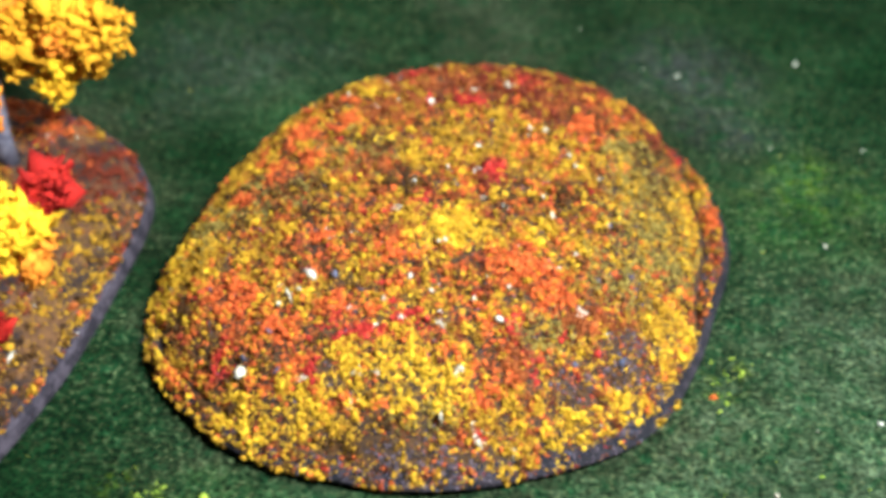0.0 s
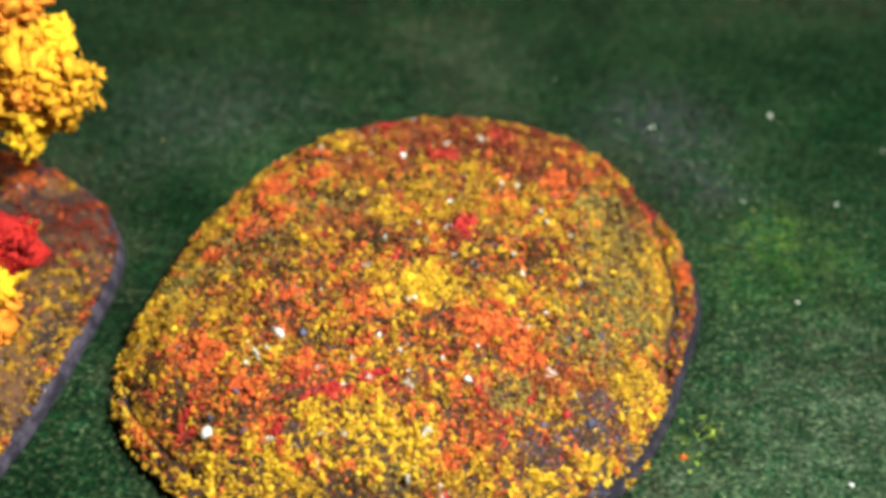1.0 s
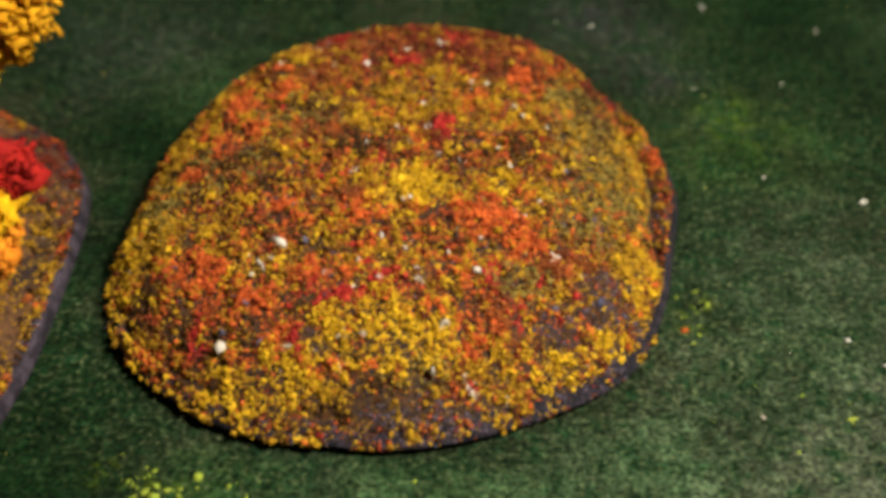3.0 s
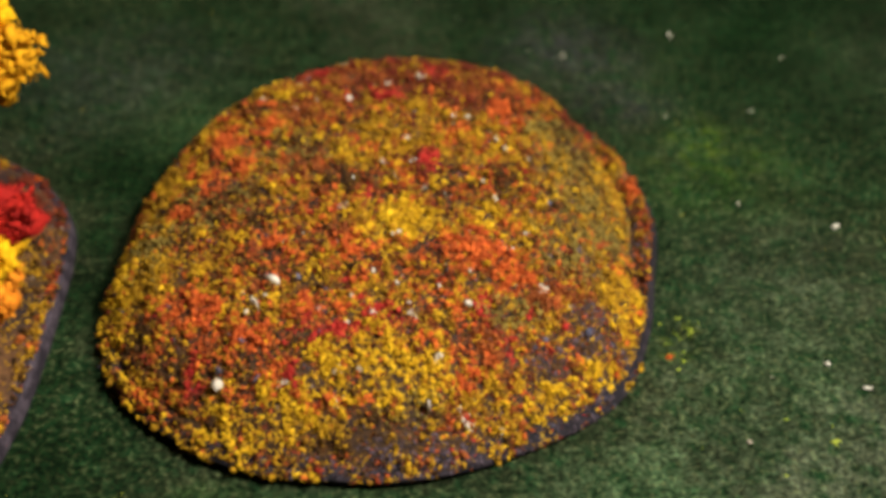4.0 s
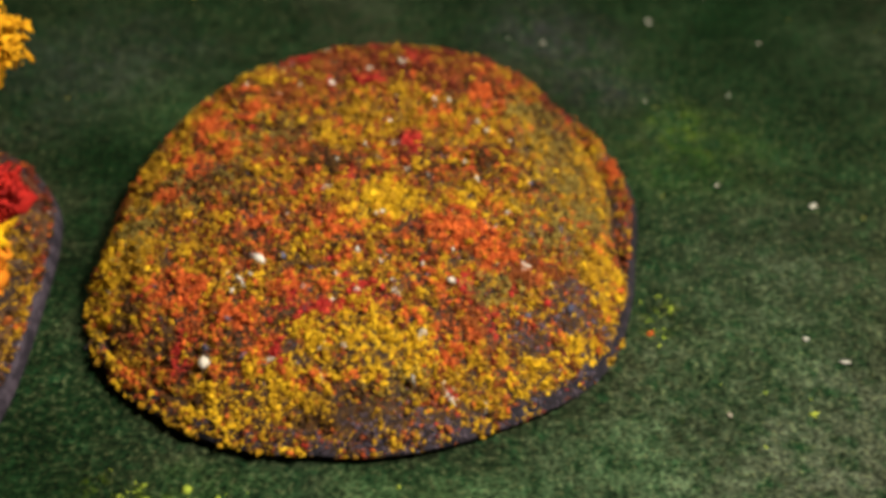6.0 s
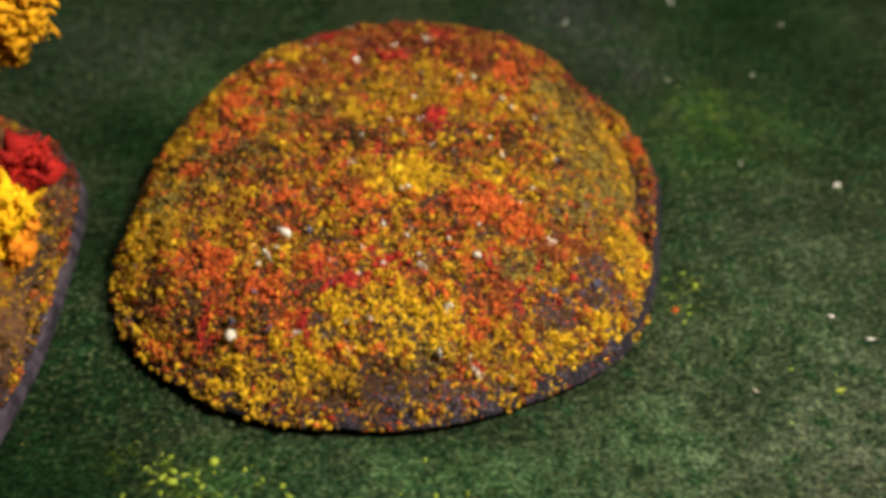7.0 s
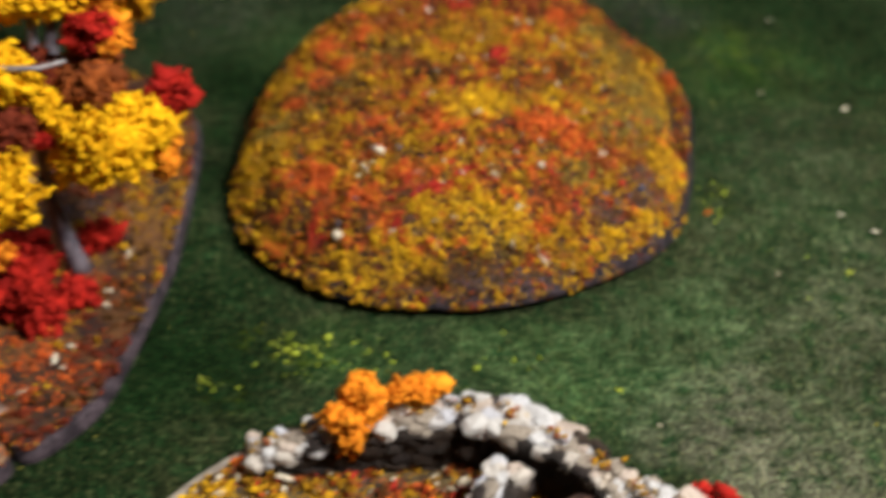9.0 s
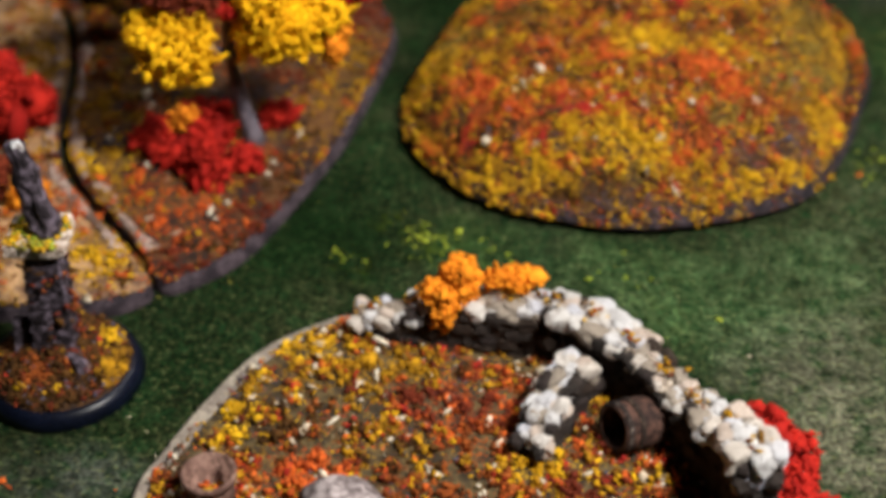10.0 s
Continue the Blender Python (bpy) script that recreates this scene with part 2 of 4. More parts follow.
BUD = (0.25, 0.33, 0.008)
MEADOW = (0.062, 0.105, 0.050)
PALE_GREEN = (0.094, 0.138, 0.062)
STRAW = (0.165, 0.160, 0.105)
DRY = (0.26, 0.25, 0.17)
GLADE = (0.085, 0.165, 0.060)
TAN, LILAC, DARK_PRINT_SHADE, FRESH, ASH = (0.108, 0.122, 0.068), (0.068, 0.060, 0.064), (0.007, 0.024, 0.006), (0.036, 0.110, 0.014), (0.14, 0.15, 0.13)
MAT_PATCHES = [
    (0.105, 0.215, 0.045, 0.8, LILAC), (0.130, 0.165, 0.025, 0.6, LILAC), (0.20, 0.235, 0.03, 0.8, DARK_PRINT_SHADE),
    (0.26, 0.20, 0.06, 0.6, TAN), (0.160, 0.115, 0.045, 0.75, FRESH), (0.20, 0.19, 0.05, 0.4, DARK_PRINT_SHADE), (0.0, -0.105, 0.07, 0.6, MEADOW), (0.06, -0.10, 0.05, 0.5, MEADOW), (0.06, 0.24, 0.05, 0.4, DARK_PRINT_SHADE), (0.175, 0.03, 0.06, 0.6, TAN), (0.17, -0.02, 0.06, 0.6, PALE_GREEN), (0.16, -0.06, 0.05, 0.6, PALE_GREEN),
    (0.13, -0.09, 0.07, 0.8, TAN), (0.05, -0.09, 0.03, 0.35, FRESH), (-0.05, -0.085, 0.025, 0.45, FRESH),
    (-0.10, 0.18, 0.06, 0.35, ASH), (-0.155, -0.245, 0.03, 0.75, ASH), (-0.07, 0.15, 0.05, 0.4, FRESH),
    (0.124, 0.003, 0.010, 0.5, BUD), (-0.058, -0.088, 0.014, 1.0, BUD), (-0.066, -0.080, 0.008, 1.0, BUD), (0.131, 0.012, 0.006, 0.9, BUD), (-0.03, -0.094, 0.012, 0.6, BUD), (-0.092, -0.100, 0.008, 0.8, BUD), (0.035, -0.098, 0.022, 0.5, BUD), (0.16, 0.13, 0.03, 0.4, BUD), (-0.085, -0.11, 0.012, 0.5, BUD),
    # dark patches west of the hill paint the shade in the gap there
    (0.045, -0.118, 0.022, 0.75, FRESH), (0.020, -0.085, 0.030, 0.6, FRESH), (-0.035, -0.085, 0.025, 0.6, FRESH), (0.042, -0.116, 0.012, 0.5, BUD), (-0.100, 0.07, 0.028, 0.8, DARK_PRINT_SHADE), (-0.100, 0.115, 0.035, 0.8, DARK_PRINT_SHADE), (-0.098, 0.035, 0.018, 0.6, DARK_PRINT_SHADE), (0.24, 0.18, 0.05, 0.5, DARK_PRINT_SHADE), (-0.079, -0.073, 0.009, 0.9, BUD),
    (0.14, -0.19, 0.09, 0.85, STRAW), (0.22, -0.10, 0.08, 0.75, STRAW), (0.03, -0.115, 0.05, 0.6, PALE_GREEN), (0.10, -0.085, 0.05, 0.6, PALE_GREEN),
    # dark patches: shade at the plate's foot; far ones, print and corner dimming
    (-0.105, -0.090, 0.055, 0.85, DARK_PRINT_SHADE), (-0.095, 0.02, 0.02, 0.5, DARK_PRINT_SHADE), (0.15, -0.14, 0.07, 0.9, TAN), (0.20, -0.06, 0.05, 0.5, TAN), (0.100, -0.135, 0.035, 0.8, DRY), (0.125, -0.190, 0.050, 0.9, DRY), (0.03, -0.093, 0.035, 0.55, GLADE), (0.072, -0.105, 0.035, 0.6, GLADE), (-0.025, -0.092, 0.028, 0.5, GLADE), (0.10, -0.07, 0.03, 0.5, GLADE), (0.27, 0.30, 0.10, 0.55, DARK_PRINT_SHADE), (0.24, 0.25, 0.07, 0.5, DARK_PRINT_SHADE), (0.14, 0.27, 0.05, 0.45, DARK_PRINT_SHADE), (0.02, 0.25, 0.05, 0.4, TAN),
]


# ---- mesh helpers ----
def mesh_of(bm, name, material, smooth=False):
    me = bpy.data.meshes.new(name)
    bm.normal_update()
    bm.to_mesh(me)
    bm.free()
    me.materials.append(material)
    if smooth:
        me.polygons.foreach_set("use_smooth", [True] * len(me.polygons))
    return me


def part(name, bm, material, parent, label="", smooth=False):
    """Links a bmesh or a mesh as one mesh object under a thing or a part."""
    me = bm if isinstance(bm, bpy.types.Mesh) else mesh_of(bm, name, material, smooth)
    ob = new(name, me)
    ob.parent = parent
    if parent is not None:
        ob.matrix_parent_inverse = Matrix.Translation(parent.matrix_basis.translation).inverted()
    return tagged(ob, label)


def thing(name, at, label, category, group="", kind=""):
    ob = new(name)
    ob.empty_display_size = 0.01
    ob.matrix_basis = Matrix.Translation(at)
    return tagged(ob, label, category, group, kind)


def ball(level):
    bm = bmesh.new()
    bmesh.ops.create_icosphere(bm, subdivisions=level, radius=1.0)
    v = np.array([p.co[:] for p in bm.verts])
    f = np.array([[p.index for p in q.verts] for q in bm.faces])
    bm.free()
    return v, f


RNG = np.random.default_rng(7)


def lump_shapes(level, rough, count=8):
    v, f = ball(level)
    shapes = []
    for _ in range(count):
        w = RNG.normal(size=(3, 3)) * 2.2
        wave = sum(np.sin(v @ w[i] + RNG.uniform(0, 6)) for i in range(3)) / 3
        shapes.append(v * (1 + rough * wave + 0.5 * rough * RNG.normal(size=len(v)))[:, None])
    return np.array(shapes), f


CRUMB, CRUMB_F = lump_shapes(1, 0.75, 24)
TINY_V = np.array([(1, 0, 0), (-1, 0, 0), (0, 1, 0), (0, -1, 0), (0, 0, 1), (0, 0, -1)], float)
TINY = np.array([TINY_V * RNG.uniform(0.5, 1.5, (6, 1)) + RNG.normal(0, 0.15, (6, 3)) for _ in range(12)])
TINY_F = np.array([(0, 2, 4), (2, 1, 4), (1, 3, 4), (3, 0, 4), (2, 0, 5), (1, 2, 5), (3, 1, 5), (0, 3, 5)])


def turns(n):
    q = RNG.normal(size=(n, 4))
    q /= np.linalg.norm(q, axis=1)[:, None]
    w, x, y, z = q.T
    return np.stack([1 - 2 * (y * y + z * z), 2 * (x * y - z * w), 2 * (x * z + y * w), 2 * (x * y + z * w), 1 - 2 * (x * x + z * z),
                     2 * (y * z - x * w), 2 * (x * z - y * w), 2 * (y * z + x * w), 1 - 2 * (x * x + y * y)], 1).reshape(n, 3, 3)


def heap(name, places, sizes, material, parent, label="", flat=0.0, kind="stuff", tiny=False):
    """Many loose lumps as one mesh: a place and a radius for each."""
    shapes, faces = (TINY, TINY_F) if tiny else (CRUMB, CRUMB_F)
    n = len(places)
    if n == 0:
        return None
    pick = RNG.integers(0, len(shapes), n)
    stretch = np.clip(np.exp(RNG.normal(0.0, 0.45, (n, 1, 3))), 0.4, 1.75) * (1.12, 1.12, 0.6)
    stretch[:, :, 2] *= 1 - flat
    v = shapes[pick] * np.asarray(sizes).reshape(n, 1, 1) * stretch
    v = np.einsum("nij,nvj->nvi", turns(n), v) if not flat else np.einsum("nij,nvj->nvi", turns(n) * 0.35 + np.eye(3) * 0.75, v)
    v += np.asarray(places)[:, None, :]
    f = faces[None] + (np.arange(n) * shapes.shape[1])[:, None, None]
    me = bpy.data.meshes.new(name)
    me.vertices.add(v.shape[0] * v.shape[1])
    me.vertices.foreach_set("co", v.reshape(-1).astype(np.float32))
    f = f.reshape(-1, 3)
    me.loops.add(f.size)
    me.loops.foreach_set("vertex_index", f.reshape(-1).astype(np.int32))
    me.polygons.add(len(f))
    me.polygons.foreach_set("loop_start", np.arange(0, f.size, 3, dtype=np.int32))
    me.update(calc_edges=True)
    me.materials.append(material)
    ob = part(name, me, material, parent, label)
    return tagged(ob, kind=kind)


def tube(points, radii, sides=9, wob=0.12):
    """A tapered, slightly uneven round limb along points, with closed ends."""
    bm = bmesh.new()
    rings = []
    pts = [Vector(p) for p in points]
    for i, p in enumerate(pts):
        d = (pts[min(i + 1, len(pts) - 1)] - pts[max(i - 1, 0)]).normalized()
        a = d.orthogonal().normalized() if i == 0 else (a - d * a.dot(d)).normalized()
        c = d.cross(a)
        rings.append([bm.verts.new(p + radii[i] * (1 + random.uniform(-wob, wob)) * (a * math.cos(k * math.tau / sides) + c * math.sin(k * math.tau / sides)))
                      for k in range(sides)])
    for lo, hi in zip(rings, rings[1:]):
        for k in range(sides):
            bm.faces.new((lo[k], lo[(k + 1) % sides], hi[(k + 1) % sides], hi[k]))
    bm.faces.new(rings[0][::-1])
    bm.faces.new(rings[-1])
    return bm


def inside(xy, outline):
    """Which of the points lie inside a closed outline."""
    x, y = xy.T
    hit = np.zeros(len(xy), bool)
    o = np.asarray(outline)
    for (x0, y0), (x1, y1) in zip(o, np.roll(o, -1, 0)):
        if y0 != y1:
            hit ^= ((y0 > y) != (y1 > y)) & (x < (x1 - x0) * (y - y0) / (y1 - y0) + x0)
    return hit


def smooth_loop(points, per=8):
    """A closed Catmull-Rom curve through the points."""
    p = np.asarray(points, float)
    out = []
    for i in range(len(p)):
        a, b, c, d = p[i - 1], p[i], p[(i + 1) % len(p)], p[(i + 2) % len(p)]
        for s in np.arange(per) / per:
            out.append(0.5 * (2 * b + (c - a) * s + (2 * a - 5 * b + 4 * c - d) * s**2 + (3 * b - a - 3 * c + d) * s**3))
    return np.array(out)


def slab(outline, top, bevel, low=0.0):
    """A plate with an outward-sloping edge: outline at the foot, drawn in by bevel at the top."""
    o = np.asarray(outline)
    tang = np.roll(o, -1, 0) - np.roll(o, 1, 0)
    norm = np.stack([tang[:, 1], -tang[:, 0]], 1)
    norm /= np.linalg.norm(norm, axis=1)[:, None]
    area = np.sum(o[:, 0] * np.roll(o[:, 1], -1) - np.roll(o[:, 0], -1) * o[:, 1])
    norm *= 1 if area > 0 else -1
    bm = bmesh.new()
    loops = []
    for z, inn in ((low, 0.0), (low + 0.35 * (top - low), 0.1 * bevel), (low + 0.85 * (top - low), 0.75 * bevel), (top, 1.3 * bevel)):
        loops.append([bm.verts.new((*(p - inn * n), z + random.uniform(-1, 1) * 0.0002)) for p, n in zip(o, norm)])
    k = len(o)
    for lo, hi in zip(loops, loops[1:]):
        for i in range(k):
            bm.faces.new((lo[i], lo[(i + 1) % k], hi[(i + 1) % k], hi[i]))
    bm.faces.new(loops[0][::-1])
    cap = bm.faces.new(loops[-1])
    bmesh.ops.triangulate(bm, faces=[cap])
    bmesh.ops.recalc_face_normals(bm, faces=bm.faces[:])
    return bm


def weights(xy, patches):
    """For each place, the weight of each patch (x, y, rx, ry, ...), soft-edged."""
    return [np.clip(1.8 - 1.7 * np.hypot((xy[:, 0] - p[0]) / p[2], (xy[:, 1] - p[1]) / p[3]), 0, 1) for p in patches]


# ---- ground, walls, ceiling ----
def sheet(name, corners, thick, material, label, category):
    bm = bmesh.new()
    low = [bm.verts.new(c) for c in corners]
    face = bm.faces.new(low)
    bm.normal_update()
    up = face.normal * -thick
    got = bmesh.ops.extrude_face_region(bm, geom=[face])
    bmesh.ops.translate(bm, vec=up, verts=[v for v in got["geom"] if isinstance(v, bmesh.types.BMVert)])
    bmesh.ops.recalc_face_normals(bm, faces=bm.faces[:])
    ob = new(name, mesh_of(bm, name, material))
    return tagged(ob, label, category, kind="structure")


W, H = 1.6, 1.5
sheet("ground", [(-W, -W, 0), (W, -W, 0), (W, W, 0), (-W, W, 0)], 0.01, mat_print(), "printed green grass gaming mat with worn tan patches and painted-in shade", "ground")
sheet("ceiling", [(-W, -W, H), (-W, W, H), (W, W, H), (W, -W, H)], 0.05, PLASTER, "plain dull grey ceiling", "ceiling")
sheet("wall_north", [(-W, W, 0), (W, W, 0), (W, W, H), (-W, W, H)], 0.05, PLASTER, "plain dull grey wall", "wall")
sheet("wall_south", [(W, -W, 0), (-W, -W, 0), (-W, -W, H), (W, -W, H)], 0.05, PLASTER, "plain dull grey wall", "wall")
sheet("wall_east", [(W, W, 0), (W, -W, 0), (W, -W, H), (W, W, H)], 0.05, PLASTER, "plain dull grey wall", "wall")
sheet("wall_west", [(-W, -W, 0), (-W, W, 0), (-W, W, H), (-W, -W, H)], 0.05, PLASTER, "plain dull grey wall", "wall")

# ---- the hill ----
HILL = np.array([0.018, 0.048])
RIM_A = [-180, -155, -142, -130, -116, -104, -85, -70, -58, -44, -27, -7, 16, 33, 50, 65, 85, 100, 125, 150, 180]
RIM_R = [0.102, 0.1162, 0.1220, 0.1210, 0.1220, 0.1165, 0.1150, 0.1115, 0.1120, 0.1130, 0.1055, 0.102, 0.112, 0.118, 0.1245, 0.131, 0.127, 0.121, 0.114, 0.104, 0.102]
FULL_A = [-180, -130, -85, -20, 16, 40, 100, 150, 180]
FULL_N = [4.2, 4.0, 2.9, 2.8, 3.4, 3.8, 6.0, 5.0, 4.2]


def hill_polar(xy):
    d = xy - HILL
    a = np.degrees(np.arctan2(d[:, 1], d[:, 0]))
    rim = sum(np.interp((a + s + 180) % 360 - 180, RIM_A, RIM_R) for s in (-6, -3, 0, 3, 6)) / 5
    return np.hypot(*d.T) / rim, a


def bumps(xy, size, seed=0.0):
    return np.array([noise.noise((x / size, y / size, seed)) for x, y in xy])


def ledge(a):
    """Width of the low ledge that runs round the hill's eastern side and, narrower, its south-western foot."""
    east = np.clip(1.5 * (1 - np.abs(a - 14) / 40), 0, 1) * 0.10
    south_west = np.clip(1.6 * (1 - np.abs(a + 122) / 40), 0, 1) * 0.055
    return np.maximum(east, south_west)


def hill_top(xy):
    s, a = hill_polar(xy)
    n = np.interp(a, FULL_A, FULL_N)
    lip = ledge(a)
    q = np.clip(s / (1 - lip), 0, 1)
    z = 0.0055 + 0.0345 * (1 - q**n) ** 0.8
    z = z + 0.0042 * np.sin(np.pi * np.clip((s - 1 + lip) / (lip + 1e-6), 0, 1)) * (lip > 0.02)
    z = z + 0.0022 * np.exp(-((xy[:, 0] - 0.010) / 0.028) ** 2 - ((xy[:, 1] + 0.034) / 0.016) ** 2)
    return z + (0.0022 * bumps(xy, 0.022, 3.0) + 0.0018 * bumps(xy, 0.008, 6.0)) * np.clip(2.2 - 2 * s, 0, 1)


def hill_body():
    """The dome, and the bare undercut rim below it, as two meshes."""
    dome, rim = bmesh.new(), bmesh.new()
    rings, spokes = 44, 150
    ang = np.linspace(0, math.tau, spokes, endpoint=False)
    ways = np.stack([np.cos(ang), np.sin(ang)], 1)
    s, _ = hill_polar(HILL + ways)
    rows = []
    for i in range(1, rings + 1):
        xy = HILL + ways * ((i / rings) ** 0.8 / s)[:, None]
        rows.append(np.column_stack([xy, hill_top(xy)]))
    edge = rows[-1]
    wave = 0.0009 * bumps(edge[:, :2], 0.02, 8.0)
    brow = np.column_stack([HILL + (edge[:, :2] - HILL) * 1.004, 0.0052 + wave])
    foot = np.column_stack([HILL + (edge[:, :2] - HILL) * 0.90, np.zeros(spokes)])

    def skin(bm, loops):
        made = [[bm.verts.new(p) for p in loop] for loop in loops]
        for lo, hi in zip(made, made[1:]):
            for k in range(spokes):
                j = (k + 1) % spokes
                bm.faces.new((lo[k], hi[k], hi[j], lo[j]))
        return made

    made = skin(dome, rows[:-2])
    top = dome.verts.new((*HILL, hill_top(HILL[None])[0]))
    for k in range(spokes):
        dome.faces.new((top, made[0][k], made[0][(k + 1) % spokes]))
    made = skin(rim, rows[-3:] + [brow, foot])
    rim.faces.new(made[-1][::-1])
    return dome, rim


hill = thing("model_hill", (*HILL, 0), "low rounded model hill covered in yellow, orange and red flock", "model hill")
dome, rim_bm = hill_body()
part("body", dome, EARTH, hill, "brown painted earth", True)
part("rim", rim_bm, RIM, hill, "bare mauve-brown rim", True)

# patches: x, y, half-widths, by colour
COLOURS = [YELLOW, GOLD, ORANGE, CRIMSON, RUST, MAROON, DARK, CREAM, SLATE, GRIT_MAUVE, None, OLIVE_GOLD]
NAMES = ["yellow_flock", "mustard_flock", "orange_flock", "red_flock", "rust_flock", "maroon_flock", "brown_flock", "cream_flock", "slate_grit", "bare_earth", "", "olive_flock"]
GOLD_AT = [(0.093, 0.071, 0.020, 0.026), (-0.070, 0.014, 0.012, 0.020), (-0.069, -0.030, 0.013, 0.010), (-0.008, -0.055, 0.018, 0.008), (0.038, 0.079, 0.017, 0.012), (0.095, 0.016, 0.013, 0.020), (0.016, 0.087, 0.017, 0.011), (0.042, 0.143, 0.028, 0.020), (-0.066, 0.055, 0.016, 0.030)]
MAROON_AT = [(0.055, 0.142, 0.030, 0.016), (0.095, 0.125, 0.016, 0.018), (0.017, 0.122, 0.044, 0.018), (0.010, 0.145, 0.05, 0.014), (0.055, 0.117, 0.018, 0.019), (0.030, 0.062, 0.011, 0.011)]
RUST_AT = [(-0.012, 0.100, 0.018, 0.014), (-0.016, 0.061, 0.014, 0.013), (0.062, 0.120, 0.020, 0.016), (0.075, -0.005, 0.014, 0.012), (0.0, 0.128, 0.03, 0.012), (0.052, -0.030, 0.012, 0.014), (-0.055, -0.050, 0.012, 0.007)]
DARK_AT = [(-0.034, 0.047, 0.012, 0.01), (-0.015, 0.077, 0.012, 0.01), (0.0, 0.052, 0.012, 0.01), (-0.053, 0.047, 0.019, 0.018), (0.062, 0.056, 0.008, 0.010), (0.078, 0.046, 0.008, 0.009), (-0.014, 0.0, 0.011, 0.007), (-0.077, -0.011, 0.009, 0.009), (-0.043, -0.055, 0.014, 0.005), (0.010, -0.055, 0.018, 0.006), (-0.004, -0.060, 0.014, 0.005), (0.096, 0.097, 0.014, 0.034), (0.066, 0.108, 0.016, 0.012), (-0.033, 0.031, 0.011, 0.009), (-0.058, -0.045, 0.012, 0.006)]
ORANGE_AT = [(-0.031, 0.089, 0.008, 0.009), (-0.05, 0.057, 0.008, 0.009), (-0.059, 0.042, 0.008, 0.009), (0.064, 0.105, 0.008, 0.009), (0.042, 0.083, 0.008, 0.009), (-0.041, 0.066, 0.008, 0.009), (0.050, 0.015, 0.018, 0.015), (-0.046, 0.086, 0.011, 0.017), (-0.048, -0.015, 0.008, 0.020), (-0.027, -0.036, 0.007, 0.009), (-0.059, -0.006, 0.009, 0.010), (-0.009, -0.013, 0.016, 0.008), (0.004, 0.014, 0.014, 0.010), (0.066, 0.101, 0.010, 0.012), (0.031, -0.031, 0.006, 0.005), (0.042, -0.037, 0.011, 0.008), (0.060, 0.002, 0.012, 0.009), (-0.024, 0.013, 0.012, 0.012), (-0.067, -0.030, 0.009, 0.006), (-0.031, -0.025, 0.011, 0.008), (0.033, -0.010, 0.013, 0.008), (0.118, 0.090, 0.006, 0.014)]
YELLOW_AT = [(0.010, -0.037, 0.025, 0.016), (0.026, -0.042, 0.018, 0.010), (0.022, 0.029, 0.018, 0.017), (0.012, 0.021, 0.010, 0.009), (-0.037, -0.049, 0.020, 0.010), (-0.040, -0.062, 0.020, 0.006), (0.073, -0.040, 0.016, 0.008), (0.090, -0.028, 0.010, 0.007), (0.100, 0.000, 0.006, 0.010), (-0.083, 0.010, 0.010, 0.034), (0.054, 0.031, 0.005, 0.006), (-0.016, -0.050, 0.014, 0.007), (0.108, 0.012, 0.006, 0.014)]
CRIMSON_AT = [(-0.008, 0.138, 0.007, 0.006), (0.018, 0.113, 0.007, 0.006), (0.04, 0.134, 0.007, 0.006), (-0.002, -0.024, 0.017, 0.006), (0.007, 0.042, 0.005, 0.005), (0.032, 0.065, 0.006, 0.006), (-0.049, -0.031, 0.005, 0.007), (-0.018, 0.146, 0.008, 0.008), (0.058, -0.026, 0.004, 0.007), (0.013, -0.016, 0.008, 0.006), (-0.019, -0.040, 0.004, 0.005), (0.049, -0.015, 0.005, 0.005), (0.001, 0.110, 0.004, 0.005)]
BARE_AT = [(0.092, -0.004, 0.010, 0.008), (0.020, -0.060, 0.020, 0.008), (0.086, -0.016, 0.010, 0.008), (0.074, -0.028, 0.009, 0.006), (0.010, -0.065, 0.013, 0.005), (0.103, -0.017, 0.008, 0.006), (0.043, -0.061, 0.017, 0.006), (0.087, 0.023, 0.007, 0.007), (0.092, -0.034, 0.012, 0.006), (0.117, 0.060, 0.006, 0.016)]
OLIVE_AT = [(0.093, 0.050, 0.020, 0.030), (0.080, 0.020, 0.016, 0.014), (0.090, 0.090, 0.018, 0.030), (-0.048, 0.044, 0.020, 0.016), (-0.020, 0.070, 0.020, 0.016), (0.020, -0.048, 0.016, 0.008), (0.06, -0.012, 0.016, 0.010), (-0.072, 0.03, 0.012, 0.02)]
HILL_PATCHES = [(*p, i) for i, spots in ((1, GOLD_AT), (11, OLIVE_AT), (5, MAROON_AT), (4, RUST_AT), (6, DARK_AT), (2, ORANGE_AT), (9, BARE_AT), (0, YELLOW_AT), (3, CRIMSON_AT)) for p in spots]
RIM_PATCHES = [(*p, 9) for p in BARE_AT]


def scatter(parent, outline_hit, box, top, count, patches, mix, sizes, bare=0.25, lift=0.25, tiny=False, cluster=0, drifts=True, hold=1.0, pile=0.0009, spread=0.00085, flaky=False):
    """Flock of all colours over a surface: a mixed cover, with patches in which one colour rules."""
    xy = RNG.uniform((box[0], box[1]), (box[2], box[3]), (count, 2))
    xy = xy[outline_hit(xy)]
    kind = RNG.choice(len(mix), len(xy), p=np.array(mix) / sum(mix))
    drift = (bumps(xy, 0.02, 31.0) + 0.4 * bumps(xy, 0.007, 33.0)) * drifts
    swap = RNG.uniform(size=len(xy))
    kind[(drift > 0.12) & (swap < 0.5) & (kind < 7)] = 1
    kind[(drift > 0.2) & (swap < 0.12) & (kind < 7)] = 0
    kind[(drift < -0.12) & (swap < 0.22) & (kind < 7)] = 2
